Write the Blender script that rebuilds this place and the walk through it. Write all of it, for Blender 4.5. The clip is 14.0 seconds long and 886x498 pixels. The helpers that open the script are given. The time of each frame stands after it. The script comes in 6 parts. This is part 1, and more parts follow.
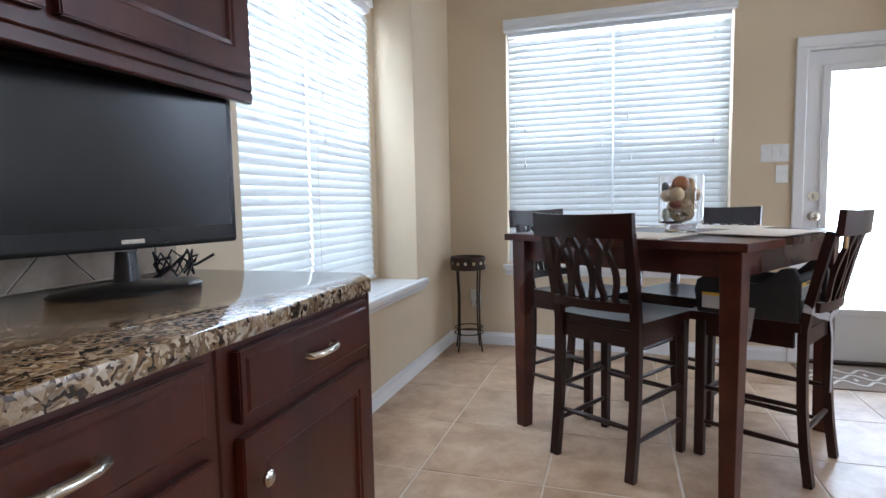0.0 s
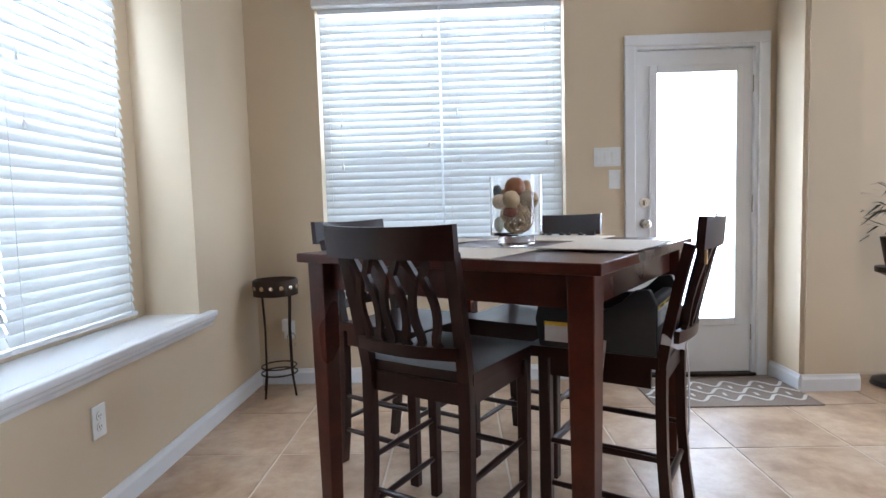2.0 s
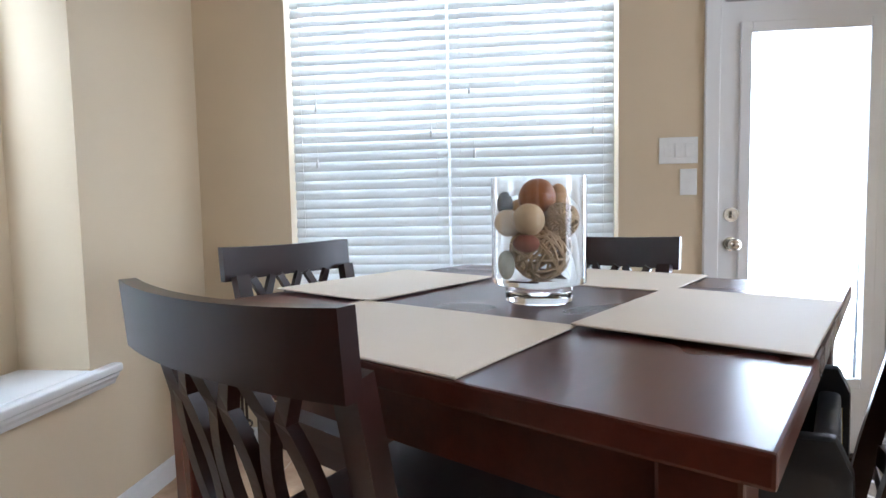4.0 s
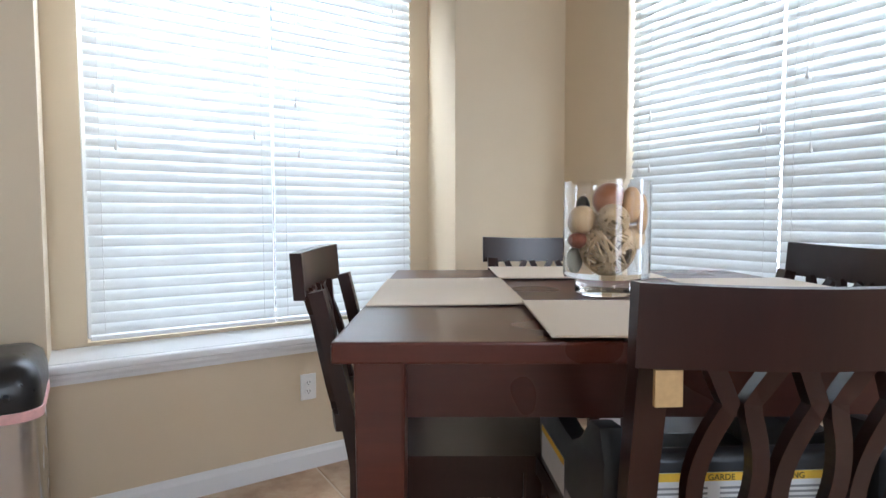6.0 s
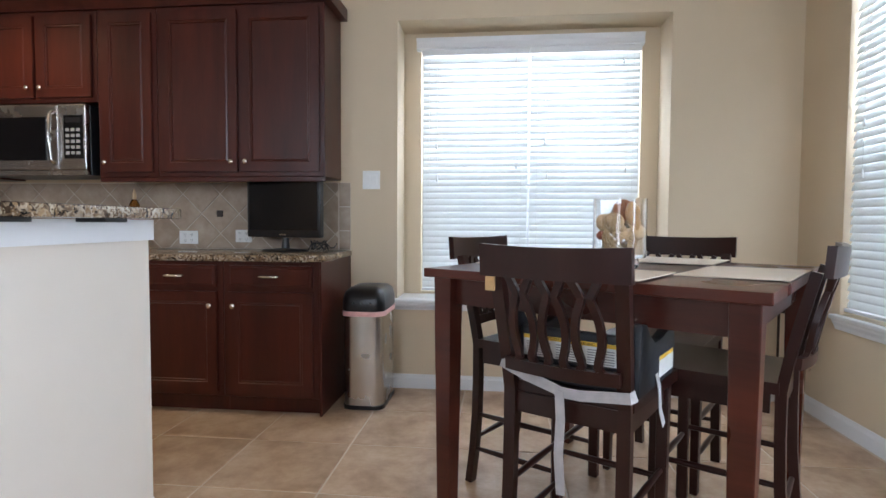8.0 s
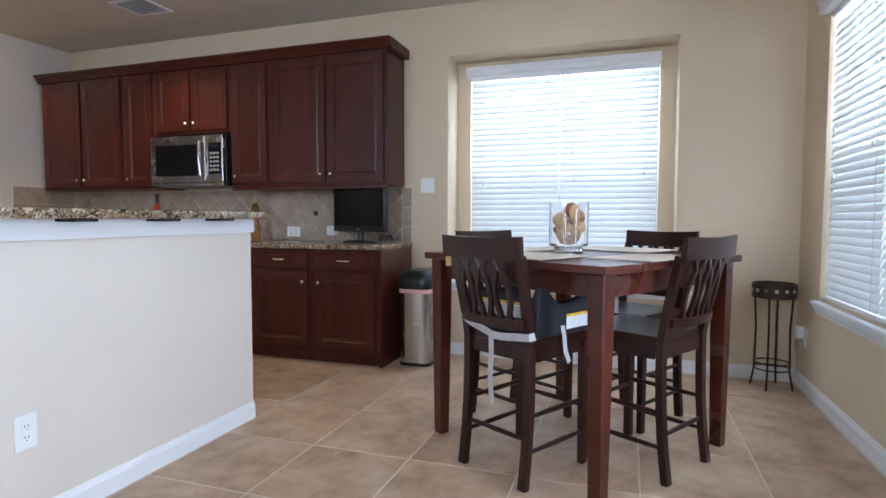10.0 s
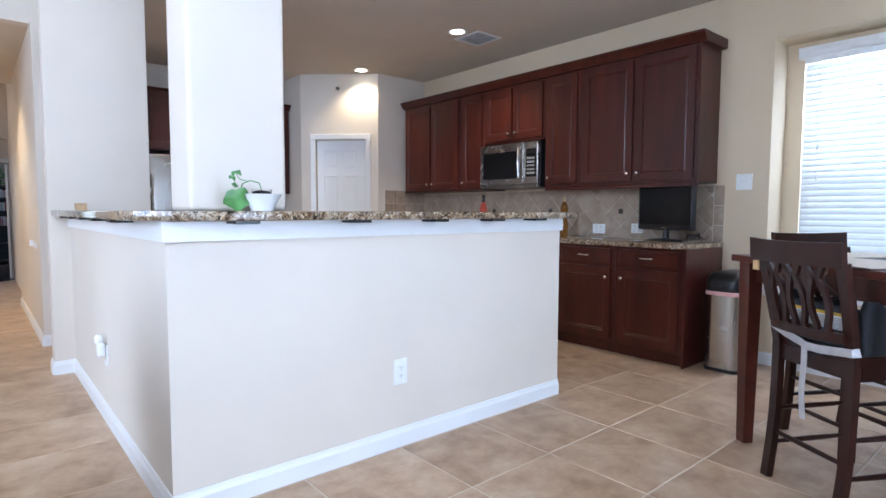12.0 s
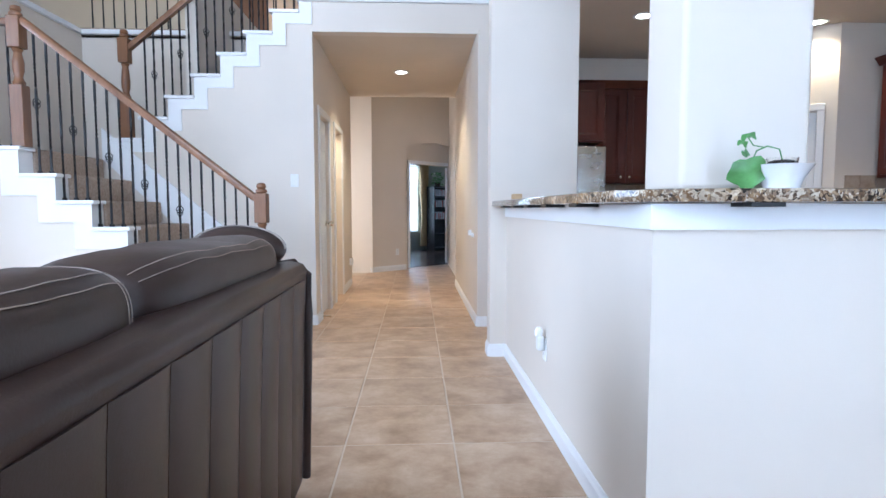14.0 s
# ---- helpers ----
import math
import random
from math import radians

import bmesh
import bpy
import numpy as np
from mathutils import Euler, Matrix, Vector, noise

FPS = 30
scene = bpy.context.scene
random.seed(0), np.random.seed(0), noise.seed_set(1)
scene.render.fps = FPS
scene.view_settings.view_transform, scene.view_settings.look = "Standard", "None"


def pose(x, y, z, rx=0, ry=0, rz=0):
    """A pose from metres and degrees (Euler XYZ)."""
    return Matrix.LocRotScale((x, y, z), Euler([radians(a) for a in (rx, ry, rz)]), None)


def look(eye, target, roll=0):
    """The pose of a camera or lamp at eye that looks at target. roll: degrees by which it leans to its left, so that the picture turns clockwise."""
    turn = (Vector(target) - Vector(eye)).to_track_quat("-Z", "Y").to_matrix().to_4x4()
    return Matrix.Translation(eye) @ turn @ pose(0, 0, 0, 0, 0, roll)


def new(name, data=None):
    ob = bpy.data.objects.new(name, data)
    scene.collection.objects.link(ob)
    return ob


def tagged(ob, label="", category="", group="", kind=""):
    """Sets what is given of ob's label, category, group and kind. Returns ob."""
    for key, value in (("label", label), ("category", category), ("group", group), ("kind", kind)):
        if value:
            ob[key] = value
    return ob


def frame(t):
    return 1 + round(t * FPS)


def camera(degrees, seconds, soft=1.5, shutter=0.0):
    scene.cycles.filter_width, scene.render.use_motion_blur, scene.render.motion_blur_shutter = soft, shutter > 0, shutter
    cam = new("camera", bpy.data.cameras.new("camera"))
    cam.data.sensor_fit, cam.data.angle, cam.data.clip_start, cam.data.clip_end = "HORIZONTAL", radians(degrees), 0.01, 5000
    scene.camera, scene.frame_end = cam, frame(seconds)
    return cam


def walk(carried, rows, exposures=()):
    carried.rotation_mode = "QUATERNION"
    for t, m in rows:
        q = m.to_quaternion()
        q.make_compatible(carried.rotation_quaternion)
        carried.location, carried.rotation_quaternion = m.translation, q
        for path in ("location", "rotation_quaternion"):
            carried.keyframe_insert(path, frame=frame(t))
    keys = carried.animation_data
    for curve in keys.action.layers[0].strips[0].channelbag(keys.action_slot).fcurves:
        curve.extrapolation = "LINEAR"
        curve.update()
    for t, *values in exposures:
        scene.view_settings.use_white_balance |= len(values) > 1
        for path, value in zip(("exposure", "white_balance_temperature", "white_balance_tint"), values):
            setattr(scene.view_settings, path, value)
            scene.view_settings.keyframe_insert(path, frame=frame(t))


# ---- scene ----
# camera and its walk
cam = camera(77.5, 14.0)
PATH = [
    (0, (0.409, 0.275, 1.099), (-0.188, 2.177, 0.932), -1.1),
    (0.5, (0.459, 0.532, 1.107), (0.077, 2.489, 0.948), -1.5),
    (1, (0.447, 0.731, 1.096), (0.255, 2.715, 0.934), -1.6),
    (1.5, (0.443, 0.867, 1.089), (0.368, 2.86, 0.937), -1.7),
    (2, (0.482, 0.951, 1.088), (0.419, 2.945, 0.945), -1.6),
    (4.5, (0.722, 2.001, 1.143), (0.382, 3.968, 1.008), -0.7),
    (5, (1.018, 2.028, 1.132), (0.197, 3.849, 1.005), -0.8),
    (5.5, (1.238, 2.013, 1.112), (0.0, 3.58, 1.010), -0.7),
    (6, (1.55, 2.012, 1.118), (-0.127, 3.097, 1.01), -0.1),
    (6.5, (1.878, 1.982, 1.114), (0.024, 2.725, 1.010), -0.2),
    (7, (2.192, 2.078, 1.131), (0.208, 2.310, 1.026), 0.0),
    (7.5, (2.513, 2.323, 1.108), (0.517, 2.265, 1.01), 0.2),
    (10, (3.499, 3.294, 1.121), (1.606, 2.659, 1.01), 0.1),
    (10.5, (3.563, 3.412, 1.107), (1.745, 2.587, 0.997), 0.1),
    (11, (3.665, 3.491, 1.124), (1.933, 2.497, 1.012), 0.3),
    (11.5, (3.692, 3.491, 1.137), (2.105, 2.279, 1.019), 0.2),
    (12, (3.738, 3.467, 1.155), (2.443, 1.948, 1.02), 0.2),
    (12.5, (3.789, 3.428, 1.165), (2.861, 1.663, 1.02), -0.1),
    (13, (3.845, 3.353, 1.148), (3.271, 1.442, 1.006), 0.0),
    (13.5, (3.903, 3.21, 1.118), (3.656, 1.23, 0.972), 0.1),
    (14, (3.88, 2.834, 1.101), (3.782, 0.842, 0.955), 0.0),
]
walk(cam, [(t, look(eye, target, roll)) for t, eye, target, roll in PATH],
     exposures=[(0, 0.0, 5450, 10), (2, 0.02, 5480, 10), (4.5, 0.15, 5600, 10), (5.2, 0.15, 5650, 10), (6.8, -0.16, 5800, 10), (7.5, -0.2, 5780, 10), (10, -0.17, 5400, 11), (10.4, -0.02, 5380, 11), (11, 0.0, 5300, 11), (14, 0.0, 4950, 9)])

# world and light
world = bpy.data.worlds.new("world")
scene.world = world
world.use_nodes = True
wn = world.node_tree
sky = wn.nodes.new("ShaderNodeTexSky")
sky.sky_type = "NISHITA"
sky.sun_disc = False
sky.sun_elevation, sky.sun_rotation = radians(48), radians(150)
wn.links.new(sky.outputs[0], wn.nodes["Background"].inputs[0])
wn.nodes["Background"].inputs[1].default_value = 0.12
sun = new("sun", bpy.data.lights.new("sun", "SUN"))
sun.data.energy, sun.data.angle, sun.data.color = 2.5, radians(0.53), (1.0, 0.95, 0.88)
sun.matrix_world = look((3, -20, 25), (0, 0, 0))


def window_or_fill_light(name, eye, target, w, h, power, color=(0.86, 0.93, 1.0)):
    """An area lamp of w x h metres: daylight through an opening, or added fill."""
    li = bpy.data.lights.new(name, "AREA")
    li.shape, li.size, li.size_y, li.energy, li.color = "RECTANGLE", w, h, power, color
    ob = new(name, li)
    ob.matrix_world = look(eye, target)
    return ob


def can_light(name, x, y, z, power, color=(1.0, 0.74, 0.42)):
    li = bpy.data.lights.new(name, "SPOT")
    li.energy, li.color, li.spot_size, li.spot_blend, li.shadow_soft_size = power, color, radians(125), 0.6, 0.06
    ob = new(name, li)
    ob.matrix_world = look((x, y, z), (x, y + 0.001, 0))
    return ob


# the plan
XC, YB = -0.82, 4.40           # cabinet wall, back wall
CEIL = 2.835
EYE_TABLE = Vector((0.660, 3.058, 0))
TABLE_TURN = 57.0
BAR_Y, BAR_X, BAR_END = 1.31, 3.212, 0.94
HALL_L, HALL_R, HALL_Y, HALL_CEIL = 4.82, 3.31, -2.39, 2.715

window_or_fill_light("daylight_side_window", (-1.235, 2.755, 1.47), (5, 2.755, 1.0), 1.36, 1.66, 112)
window_or_fill_light("daylight_back_window", (0.385, 4.575, 1.5), (0.385, -5, 1.0), 1.48, 1.70, 112)
window_or_fill_light("daylight_patio_door", (1.94, 4.60, 1.1), (1.94, -5, 0.8), 0.66, 1.66, 44)
# daylight from assumed, unseen living room windows; lights the bar's front
window_or_fill_light("daylight_assumed_living", (5.65, 4.58, 2.5), (4.6, -5, 0.6), 3.4, 3.7, 310, (0.88, 0.94, 1.0))
# added fill behind an invented opening, brightens the bar's left face
window_or_fill_light("fill_living_side", (9.12, 0.4, 2.2), (3.0, 0.2, 0.6), 2.6, 2.4, 270, (0.88, 0.94, 1.0))
can_light("can_lamp_sink", 0.211, -0.474, CEIL - 0.03, 80)
can_light("can_lamp_pantry", 0.133, -2.274, CEIL - 0.03, 50)
can_light("can_lamp_island", 1.82, -2.19, CEIL - 0.03, 40)
can_light("can_lamp_hall", 4.045, -3.867, HALL_CEIL - 0.03, 120)
can_light("lamp_bath", 5.4, -3.9, 2.5, 90)
# added warm fill inside the entry, no door or window stands there
window_or_fill_light("fill_entry", (5.85, -5.6, 1.3), (3.0, -6.4, 1.2), 0.9, 2.0, 62, (1.0, 0.82, 0.63))


# materials
def material(name):
    m = bpy.data.materials.new(name)
    m.use_nodes = True
    return m, m.node_tree, m.node_tree.nodes["Principled BSDF"]


def ramp(nt, fac, stops):
    r = nt.nodes.new("ShaderNodeValToRGB")
    while len(r.color_ramp.elements) < len(stops):
        r.color_ramp.elements.new(0.5)
    for e, (p, c) in zip(r.color_ramp.elements, stops):
        e.position, e.color = p, (*c, 1)
    nt.links.new(fac, r.inputs[0])
    return r.outputs[0]


def noise_tex(nt, scale, detail=4.0, rough=0.55, stretch=(1, 1, 1), distort=0.0):
    co = nt.nodes.new("ShaderNodeTexCoord")
    mp = nt.nodes.new("ShaderNodeMapping")
    mp.inputs["Scale"].default_value = stretch
    n = nt.nodes.new("ShaderNodeTexNoise")
    n.inputs["Scale"].default_value, n.inputs["Detail"].default_value = scale, detail
    n.inputs["Roughness"].default_value, n.inputs["Distortion"].default_value = rough, distort
    nt.links.new(co.outputs["Object"], mp.inputs[0])
    nt.links.new(mp.outputs[0], n.inputs["Vector"])
    return n.outputs[0]


def bump(nt, bsdf, height, strength, distance=0.002):
    b = nt.nodes.new("ShaderNodeBump")
    b.inputs["Strength"].default_value, b.inputs["Distance"].default_value = strength, distance
    nt.links.new(height, b.inputs["Height"])
    nt.links.new(b.outputs[0], bsdf.inputs["Normal"])


def rough_from(nt, bsdf, fac, lo, hi):
    m = nt.nodes.new("ShaderNodeMapRange")
    m.inputs[3].default_value, m.inputs[4].default_value = lo, hi
    nt.links.new(fac, m.inputs[0])
    nt.links.new(m.outputs[0], bsdf.inputs["Roughness"])


def paint(name, c, rough=0.6, var=0.06, grain=260.0, strength=0.15, spec=0.4):
    """Painted surface: slight patchiness, a fine roller texture."""
    m, nt, b = material(name)
    big = noise_tex(nt, 1.3, 3)
    lo, hi = [max(0, v * (1 - var)) for v in c], [min(1, v * (1 + var)) for v in c]
    nt.links.new(ramp(nt, big, [(0.3, lo), (0.7, hi)]), b.inputs["Base Color"])
    rough_from(nt, b, big, rough - 0.06, rough + 0.06)
    b.inputs["Specular IOR Level"].default_value = spec
    bump(nt, b, noise_tex(nt, grain, 2), strength, 0.001)
    return m


def wood(name, dark, light, rough=0.3, scale=9.0, stretch=(1, 1, 0.12), coat=0.25, strength=0.05):
    m, nt, b = material(name)
    g = noise_tex(nt, scale, 4, 0.5, stretch, 0.2)
    f = noise_tex(nt, scale * 9, 4, 0.6, stretch)
    mix = nt.nodes.new("ShaderNodeMath")
    mix.operation = "MULTIPLY_ADD"
    mix.inputs[1].default_value = 0.35
    nt.links.new(f, mix.inputs[0])
    nt.links.new(g, mix.inputs[2])
    nt.links.new(ramp(nt, mix.outputs[0], [(0.35, dark), (1.0, light)]), b.inputs["Base Color"])
    rough_from(nt, b, noise_tex(nt, 3, 2), rough - 0.02, rough + 0.04)
    b.inputs["Specular IOR Level"].default_value = 0.36
    b.inputs["Coat Weight"].default_value, b.inputs["Coat Roughness"].default_value = coat, 0.18
    bump(nt, b, f, strength, 0.001)
    return m


def plain(name, c, rough=0.5, metal=0.0, var=0.12, scale=30.0):
    m, nt, b = material(name)
    n = noise_tex(nt, scale, 4)
    nt.links.new(ramp(nt, n, [(0.3, [v * (1 - var) for v in c]), (0.7, [min(1, v * (1 + var)) for v in c])]), b.inputs["Base Color"])
    rough_from(nt, b, n, max(0.03, rough - 0.07), rough + 0.07)
    b.inputs["Metallic"].default_value = metal
    return m


def granite_mat():
    m, nt, b = material("granite")
    co = nt.nodes.new("ShaderNodeTexCoord")
    v = nt.nodes.new("ShaderNodeTexVoronoi")
    v.inputs["Scale"].default_value = 74
    w = noise_tex(nt, 20, 6, 0.7)
    add = nt.nodes.new("ShaderNodeMixRGB")
    add.inputs[0].default_value = 0.12
    nt.links.new(co.outputs["Object"], add.inputs[1])
    nt.links.new(noise_colour(nt, 30), add.inputs[2])
    nt.links.new(add.outputs[0], v.inputs["Vector"])
    cells = nt.nodes.new("ShaderNodeSeparateColor")
    nt.links.new(v.outputs["Color"], cells.inputs[0])
    base = ramp(nt, cells.outputs[0], [(0.08, (0.03, 0.024, 0.02)), (0.22, (0.17, 0.10, 0.05)), (0.42, (0.36, 0.25, 0.14)), (0.63, (0.58, 0.49, 0.37)), (0.86, (0.20, 0.14, 0.09))])
    mix = nt.nodes.new("ShaderNodeMixRGB")
    mix.blend_type = "MULTIPLY"
    mix.inputs[0].default_value = 0.6
    nt.links.new(base, mix.inputs[1])
    nt.links.new(ramp(nt, w, [(0.35, (0.25, 0.22, 0.2)), (0.6, (1.0, 1.0, 1.0))]), mix.inputs[2])
    nt.links.new(mix.outputs[0], b.inputs["Base Color"])
    b.inputs["Roughness"].default_value = 0.09
    return m


def noise_colour(nt, scale):
    co = nt.nodes.new("ShaderNodeTexCoord")
    n = nt.nodes.new("ShaderNodeTexNoise")
    n.inputs["Scale"].default_value = scale
    nt.links.new(co.outputs["Object"], n.inputs["Vector"])
    return n.outputs["Color"]


def tile_mat(name, a, b2, c, rough, scale=2.6, low=0.25):
    """Glazed stone-look tile; each tile its own tone."""
    m, nt, b = material(name)
    geo = nt.nodes.new("ShaderNodeNewGeometry")
    info = nt.nodes.new("ShaderNodeObjectInfo")
    pos = nt.nodes.new("ShaderNodeVectorMath")
    pos.operation = "MULTIPLY_ADD"
    pos.inputs[1].default_value = (37.0, 11.0, 5.0)
    comb = nt.nodes.new("ShaderNodeCombineXYZ")
    rnd = nt.nodes.new("ShaderNodeMath")
    rnd.operation = "ADD"
    nt.links.new(info.outputs["Random"], rnd.inputs[0])
    nt.links.new(geo.outputs["Random Per Island"], rnd.inputs[1])
    for i in range(3):
        nt.links.new(rnd.outputs[0], comb.inputs[i])
    nt.links.new(comb.outputs[0], pos.inputs[0])
    nt.links.new(geo.outputs["Position"], pos.inputs[2])
    n = nt.nodes.new("ShaderNodeTexNoise")
    n.inputs["Scale"].default_value, n.inputs["Detail"].default_value, n.inputs["Roughness"].default_value = scale, 9, 0.66
    n.inputs["Distortion"].default_value = 0.15
    nt.links.new(pos.outputs[0], n.inputs["Vector"])
    col = ramp(nt, n.outputs[0], [(low, a), (0.5, b2), (1 - low, c)])
    hsv = nt.nodes.new("ShaderNodeHueSaturation")
    val = nt.nodes.new("ShaderNodeMapRange")
    val.inputs[2].default_value, val.inputs[3].default_value, val.inputs[4].default_value = 2.0, 0.9, 1.1
    nt.links.new(rnd.outputs[0], val.inputs[0])
    nt.links.new(val.outputs[0], hsv.inputs["Value"])
    nt.links.new(col, hsv.inputs["Color"])
    nt.links.new(hsv.outputs[0], b.inputs["Base Color"])
    rough_from(nt, b, n.outputs[0], rough - 0.03, rough + 0.05)
    fine = nt.nodes.new("ShaderNodeTexNoise")
    fine.inputs["Scale"].default_value, fine.inputs["Detail"].default_value = 26, 4
    nt.links.new(geo.outputs["Position"], fine.inputs["Vector"])
    bump(nt, b, fine.outputs[0], 0.12, 0.003)
    return m


def leather_mat():
    m, nt, b = material("brown_leather")
    big = noise_tex(nt, 4, 4)
    nt.links.new(ramp(nt, big, [(0.3, (0.021, 0.0108, 0.0085)), (0.7, (0.035, 0.0185, 0.0145))]), b.inputs["Base Color"])
    rough_from(nt, b, big, 0.29, 0.43)
    bump(nt, b, noise_tex(nt, 170, 5, 0.7), 0.25, 0.002)
    return m


def glass_mat(name="clear_glass", rough=0.0, tint=(1, 1, 1)):
    m, nt, b = material(name)
    b.inputs["Base Color"].default_value = (*tint, 1)
    b.inputs["Transmission Weight"].default_value, b.inputs["Roughness"].default_value, b.inputs["IOR"].default_value = 1.0, rough, 1.45
    return m


def glow_mat(name, c, strength):
    m, nt, b = material(name)
    b.inputs["Emission Color"].default_value, b.inputs["Emission Strength"].default_value = (*c, 1), strength
    b.inputs["Base Color"].default_value = (*c, 1)
    return m


def slat_mat():
    """White slat that lets a little daylight glow through."""
    m, nt, b = material("white_blind_slat")
    n = noise_tex(nt, 12, 3)
    nt.links.new(ramp(nt, n, [(0.3, (0.80, 0.81, 0.80)), (0.7, (0.86, 0.87, 0.86))]), b.inputs["Base Color"])
    b.inputs["Roughness"].default_value = 0.4
    t = nt.nodes.new("ShaderNodeBsdfTranslucent")
    t.inputs[0].default_value = (0.91, 0.93, 0.91, 1)
    mx = nt.nodes.new("ShaderNodeMixShader")
    mx.inputs[0].default_value = 0.22
    out = nt.nodes["Material Output"]
    nt.links.new(b.outputs[0], mx.inputs[1])
    nt.links.new(t.outputs[0], mx.inputs[2])
    nt.links.new(mx.outputs[0], out.inputs[0])
    return m


def carpet_mat():
    m, nt, b = material("beige_carpet")
    n = noise_tex(nt, 60, 5, 0.7)
    nt.links.new(ramp(nt, n, [(0.3, (0.26, 0.19, 0.135)), (0.7, (0.52, 0.42, 0.33))]), b.inputs["Base Color"])
    b.inputs["Roughness"].default_value = 0.95
    bump(nt, b, n, 0.8, 0.01)
    return m


M_WALL = paint("tan_wall_paint", (0.66, 0.54, 0.375), 0.55, 0.03)
M_CREAM = paint("cream_wall_paint", (0.70, 0.632, 0.548), 0.55, 0.03)
M_CEIL = paint("ceiling_paint", (0.66, 0.58, 0.48), 0.75, 0.04, 120, 0.35)
M_TRIM = paint("white_trim_paint", (0.80, 0.80, 0.80), 0.32, 0.02, 60, 0.04)
M_WHITE = plain("white_plastic", (0.80, 0.80, 0.78), 0.3, 0, 0.03)
M_CAB = wood("cherry_cabinet_wood", (0.028, 0.005, 0.0032), (0.080, 0.0155, 0.008), 0.33, coat=0.12)
M_TABLE = wood("dark_cherry_table_wood", (0.030, 0.0060, 0.0036), (0.088, 0.019, 0.0096), 0.27, stretch=(0.1, 1, 1), coat=0.1)
M_CHAIR = wood("espresso_chair_wood", (0.011, 0.0027, 0.0020), (0.031, 0.0076, 0.0048), 0.30, coat=0.08)
M_SHELFW = plain("black_wood", (0.012, 0.011, 0.012), 0.35)
M_OAK = wood("oak_handrail_wood", (0.11, 0.045, 0.019), (0.28, 0.14, 0.065), 0.35)
M_BARE = plain("bare_pine_wood", (0.44, 0.28, 0.12), 0.7, 0, 0.2, 40)
M_IRON = plain("black_iron", (0.018, 0.017, 0.018), 0.42, 0.6)
M_BRONZE = plain("bronze_iron", (0.05, 0.032, 0.022), 0.45, 0.7)
M_STEEL = plain("brushed_steel", (0.53, 0.515, 0.49), 0.26, 1.0, 0.08, 8)
M_NICKEL = plain("satin_nickel", (0.66, 0.62, 0.55), 0.24, 1.0, 0.05)
M_BLACK = plain("black_plastic", (0.012, 0.012, 0.013), 0.3, 0, 0.15)
M_SCREEN = plain("dark_screen", (0.004, 0.004, 0.005), 0.22, 0, 0.05)
M_GREYP = plain("charcoal_plastic", (0.022, 0.025, 0.030), 0.42, 0, 0.12)
M_GRANITE = granite_mat()
M_TILE = tile_mat("beige_floor_tile", (0.305, 0.194, 0.110), (0.468, 0.322, 0.204), (0.605, 0.465, 0.330), 0.40, 4.4, 0.31)
M_GROUT = paint("sand_grout", (0.62, 0.53, 0.43), 0.85, 0.1, 180, 0.4)
M_SPLASH = tile_mat("slate_splash_tile", (0.24, 0.175, 0.12), (0.36, 0.28, 0.205), (0.46, 0.38, 0.29), 0.38, 7.0)
M_SGROUT = paint("pale_grout", (0.60, 0.53, 0.44), 0.85, 0.06, 180, 0.3)
M_LEATHER = leather_mat()
M_THREAD = plain("pale_stitching", (0.36, 0.31, 0.27), 0.7)
M_GLASS = glass_mat()
M_PANE = glass_mat("window_pane")
M_SLAT = slat_mat()
M_CARPET = carpet_mat()
M_CAN = glow_mat("lamp_glow", (1.0, 0.86, 0.62), 12.0)
M_MAT = paint("placemat_vinyl", (0.70, 0.60, 0.475), 0.6, 0.05, 400, 0.3)
M_PINK = plain("pink_bag", (0.75, 0.42, 0.40), 0.5)
M_WEB = plain("grey_webbing", (0.42, 0.40, 0.40), 0.7)
M_YELLOW = plain("yellow_strip", (0.85, 0.55, 0.05), 0.5)
M_LABEL = plain("white_label", (0.75, 0.75, 0.73), 0.5, 0, 0.03)
M_INK = plain("grey_ink", (0.25, 0.25, 0.25), 0.6)
M_LEAF = plain("green_leaf", (0.105, 0.25, 0.07), 0.4, 0, 0.35, 20)
M_SOIL = plain("dark_soil", (0.03, 0.022, 0.016), 0.9, 0, 0.4, 60)
M_CERAMIC = plain("white_ceramic", (0.80, 0.80, 0.80), 0.15, 0, 0.02)
M_ORANGEBALL = wood("polished_brown_ball", (0.16, 0.05, 0.015), (0.36, 0.13, 0.045), 0.3, 14, (1, 1, 0.3))
M_CREAMBALL = plain("cream_ball", (0.54, 0.37, 0.20), 0.5, 0, 0.12)
M_TAN = plain("tan_gourd", (0.42, 0.24, 0.10), 0.45, 0, 0.3, 14)
M_VINE = plain("dried_vine", (0.40, 0.27, 0.14), 0.75, 0, 0.25)
M_POD = plain("dark_pod", (0.05, 0.045, 0.035), 0.6, 0, 0.3)
M_GREYPOD = plain("grey_pod", (0.30, 0.28, 0.20), 0.7, 0, 0.2)
M_RUST = plain("rust_pinecone", (0.20, 0.06, 0.03), 0.8, 0, 0.35)
M_RUG = plain("taupe_mat_pile", (0.24, 0.19, 0.15), 0.95, 0, 0.15, 90)
M_RUGW = plain("ivory_mat_pile", (0.66, 0.62, 0.56), 0.95, 0, 0.1, 90)
M_DARKTILE = plain("dark_accent", (0.04, 0.03, 0.025), 0.3)
M_DARKFLOOR = wood("dark_study_floor", (0.02, 0.012, 0.01), (0.06, 0.035, 0.025), 0.2)
M_CURTAIN = paint("gold_curtain_cloth", (0.55, 0.40, 0.20), 0.85, 0.1, 120, 0.3)
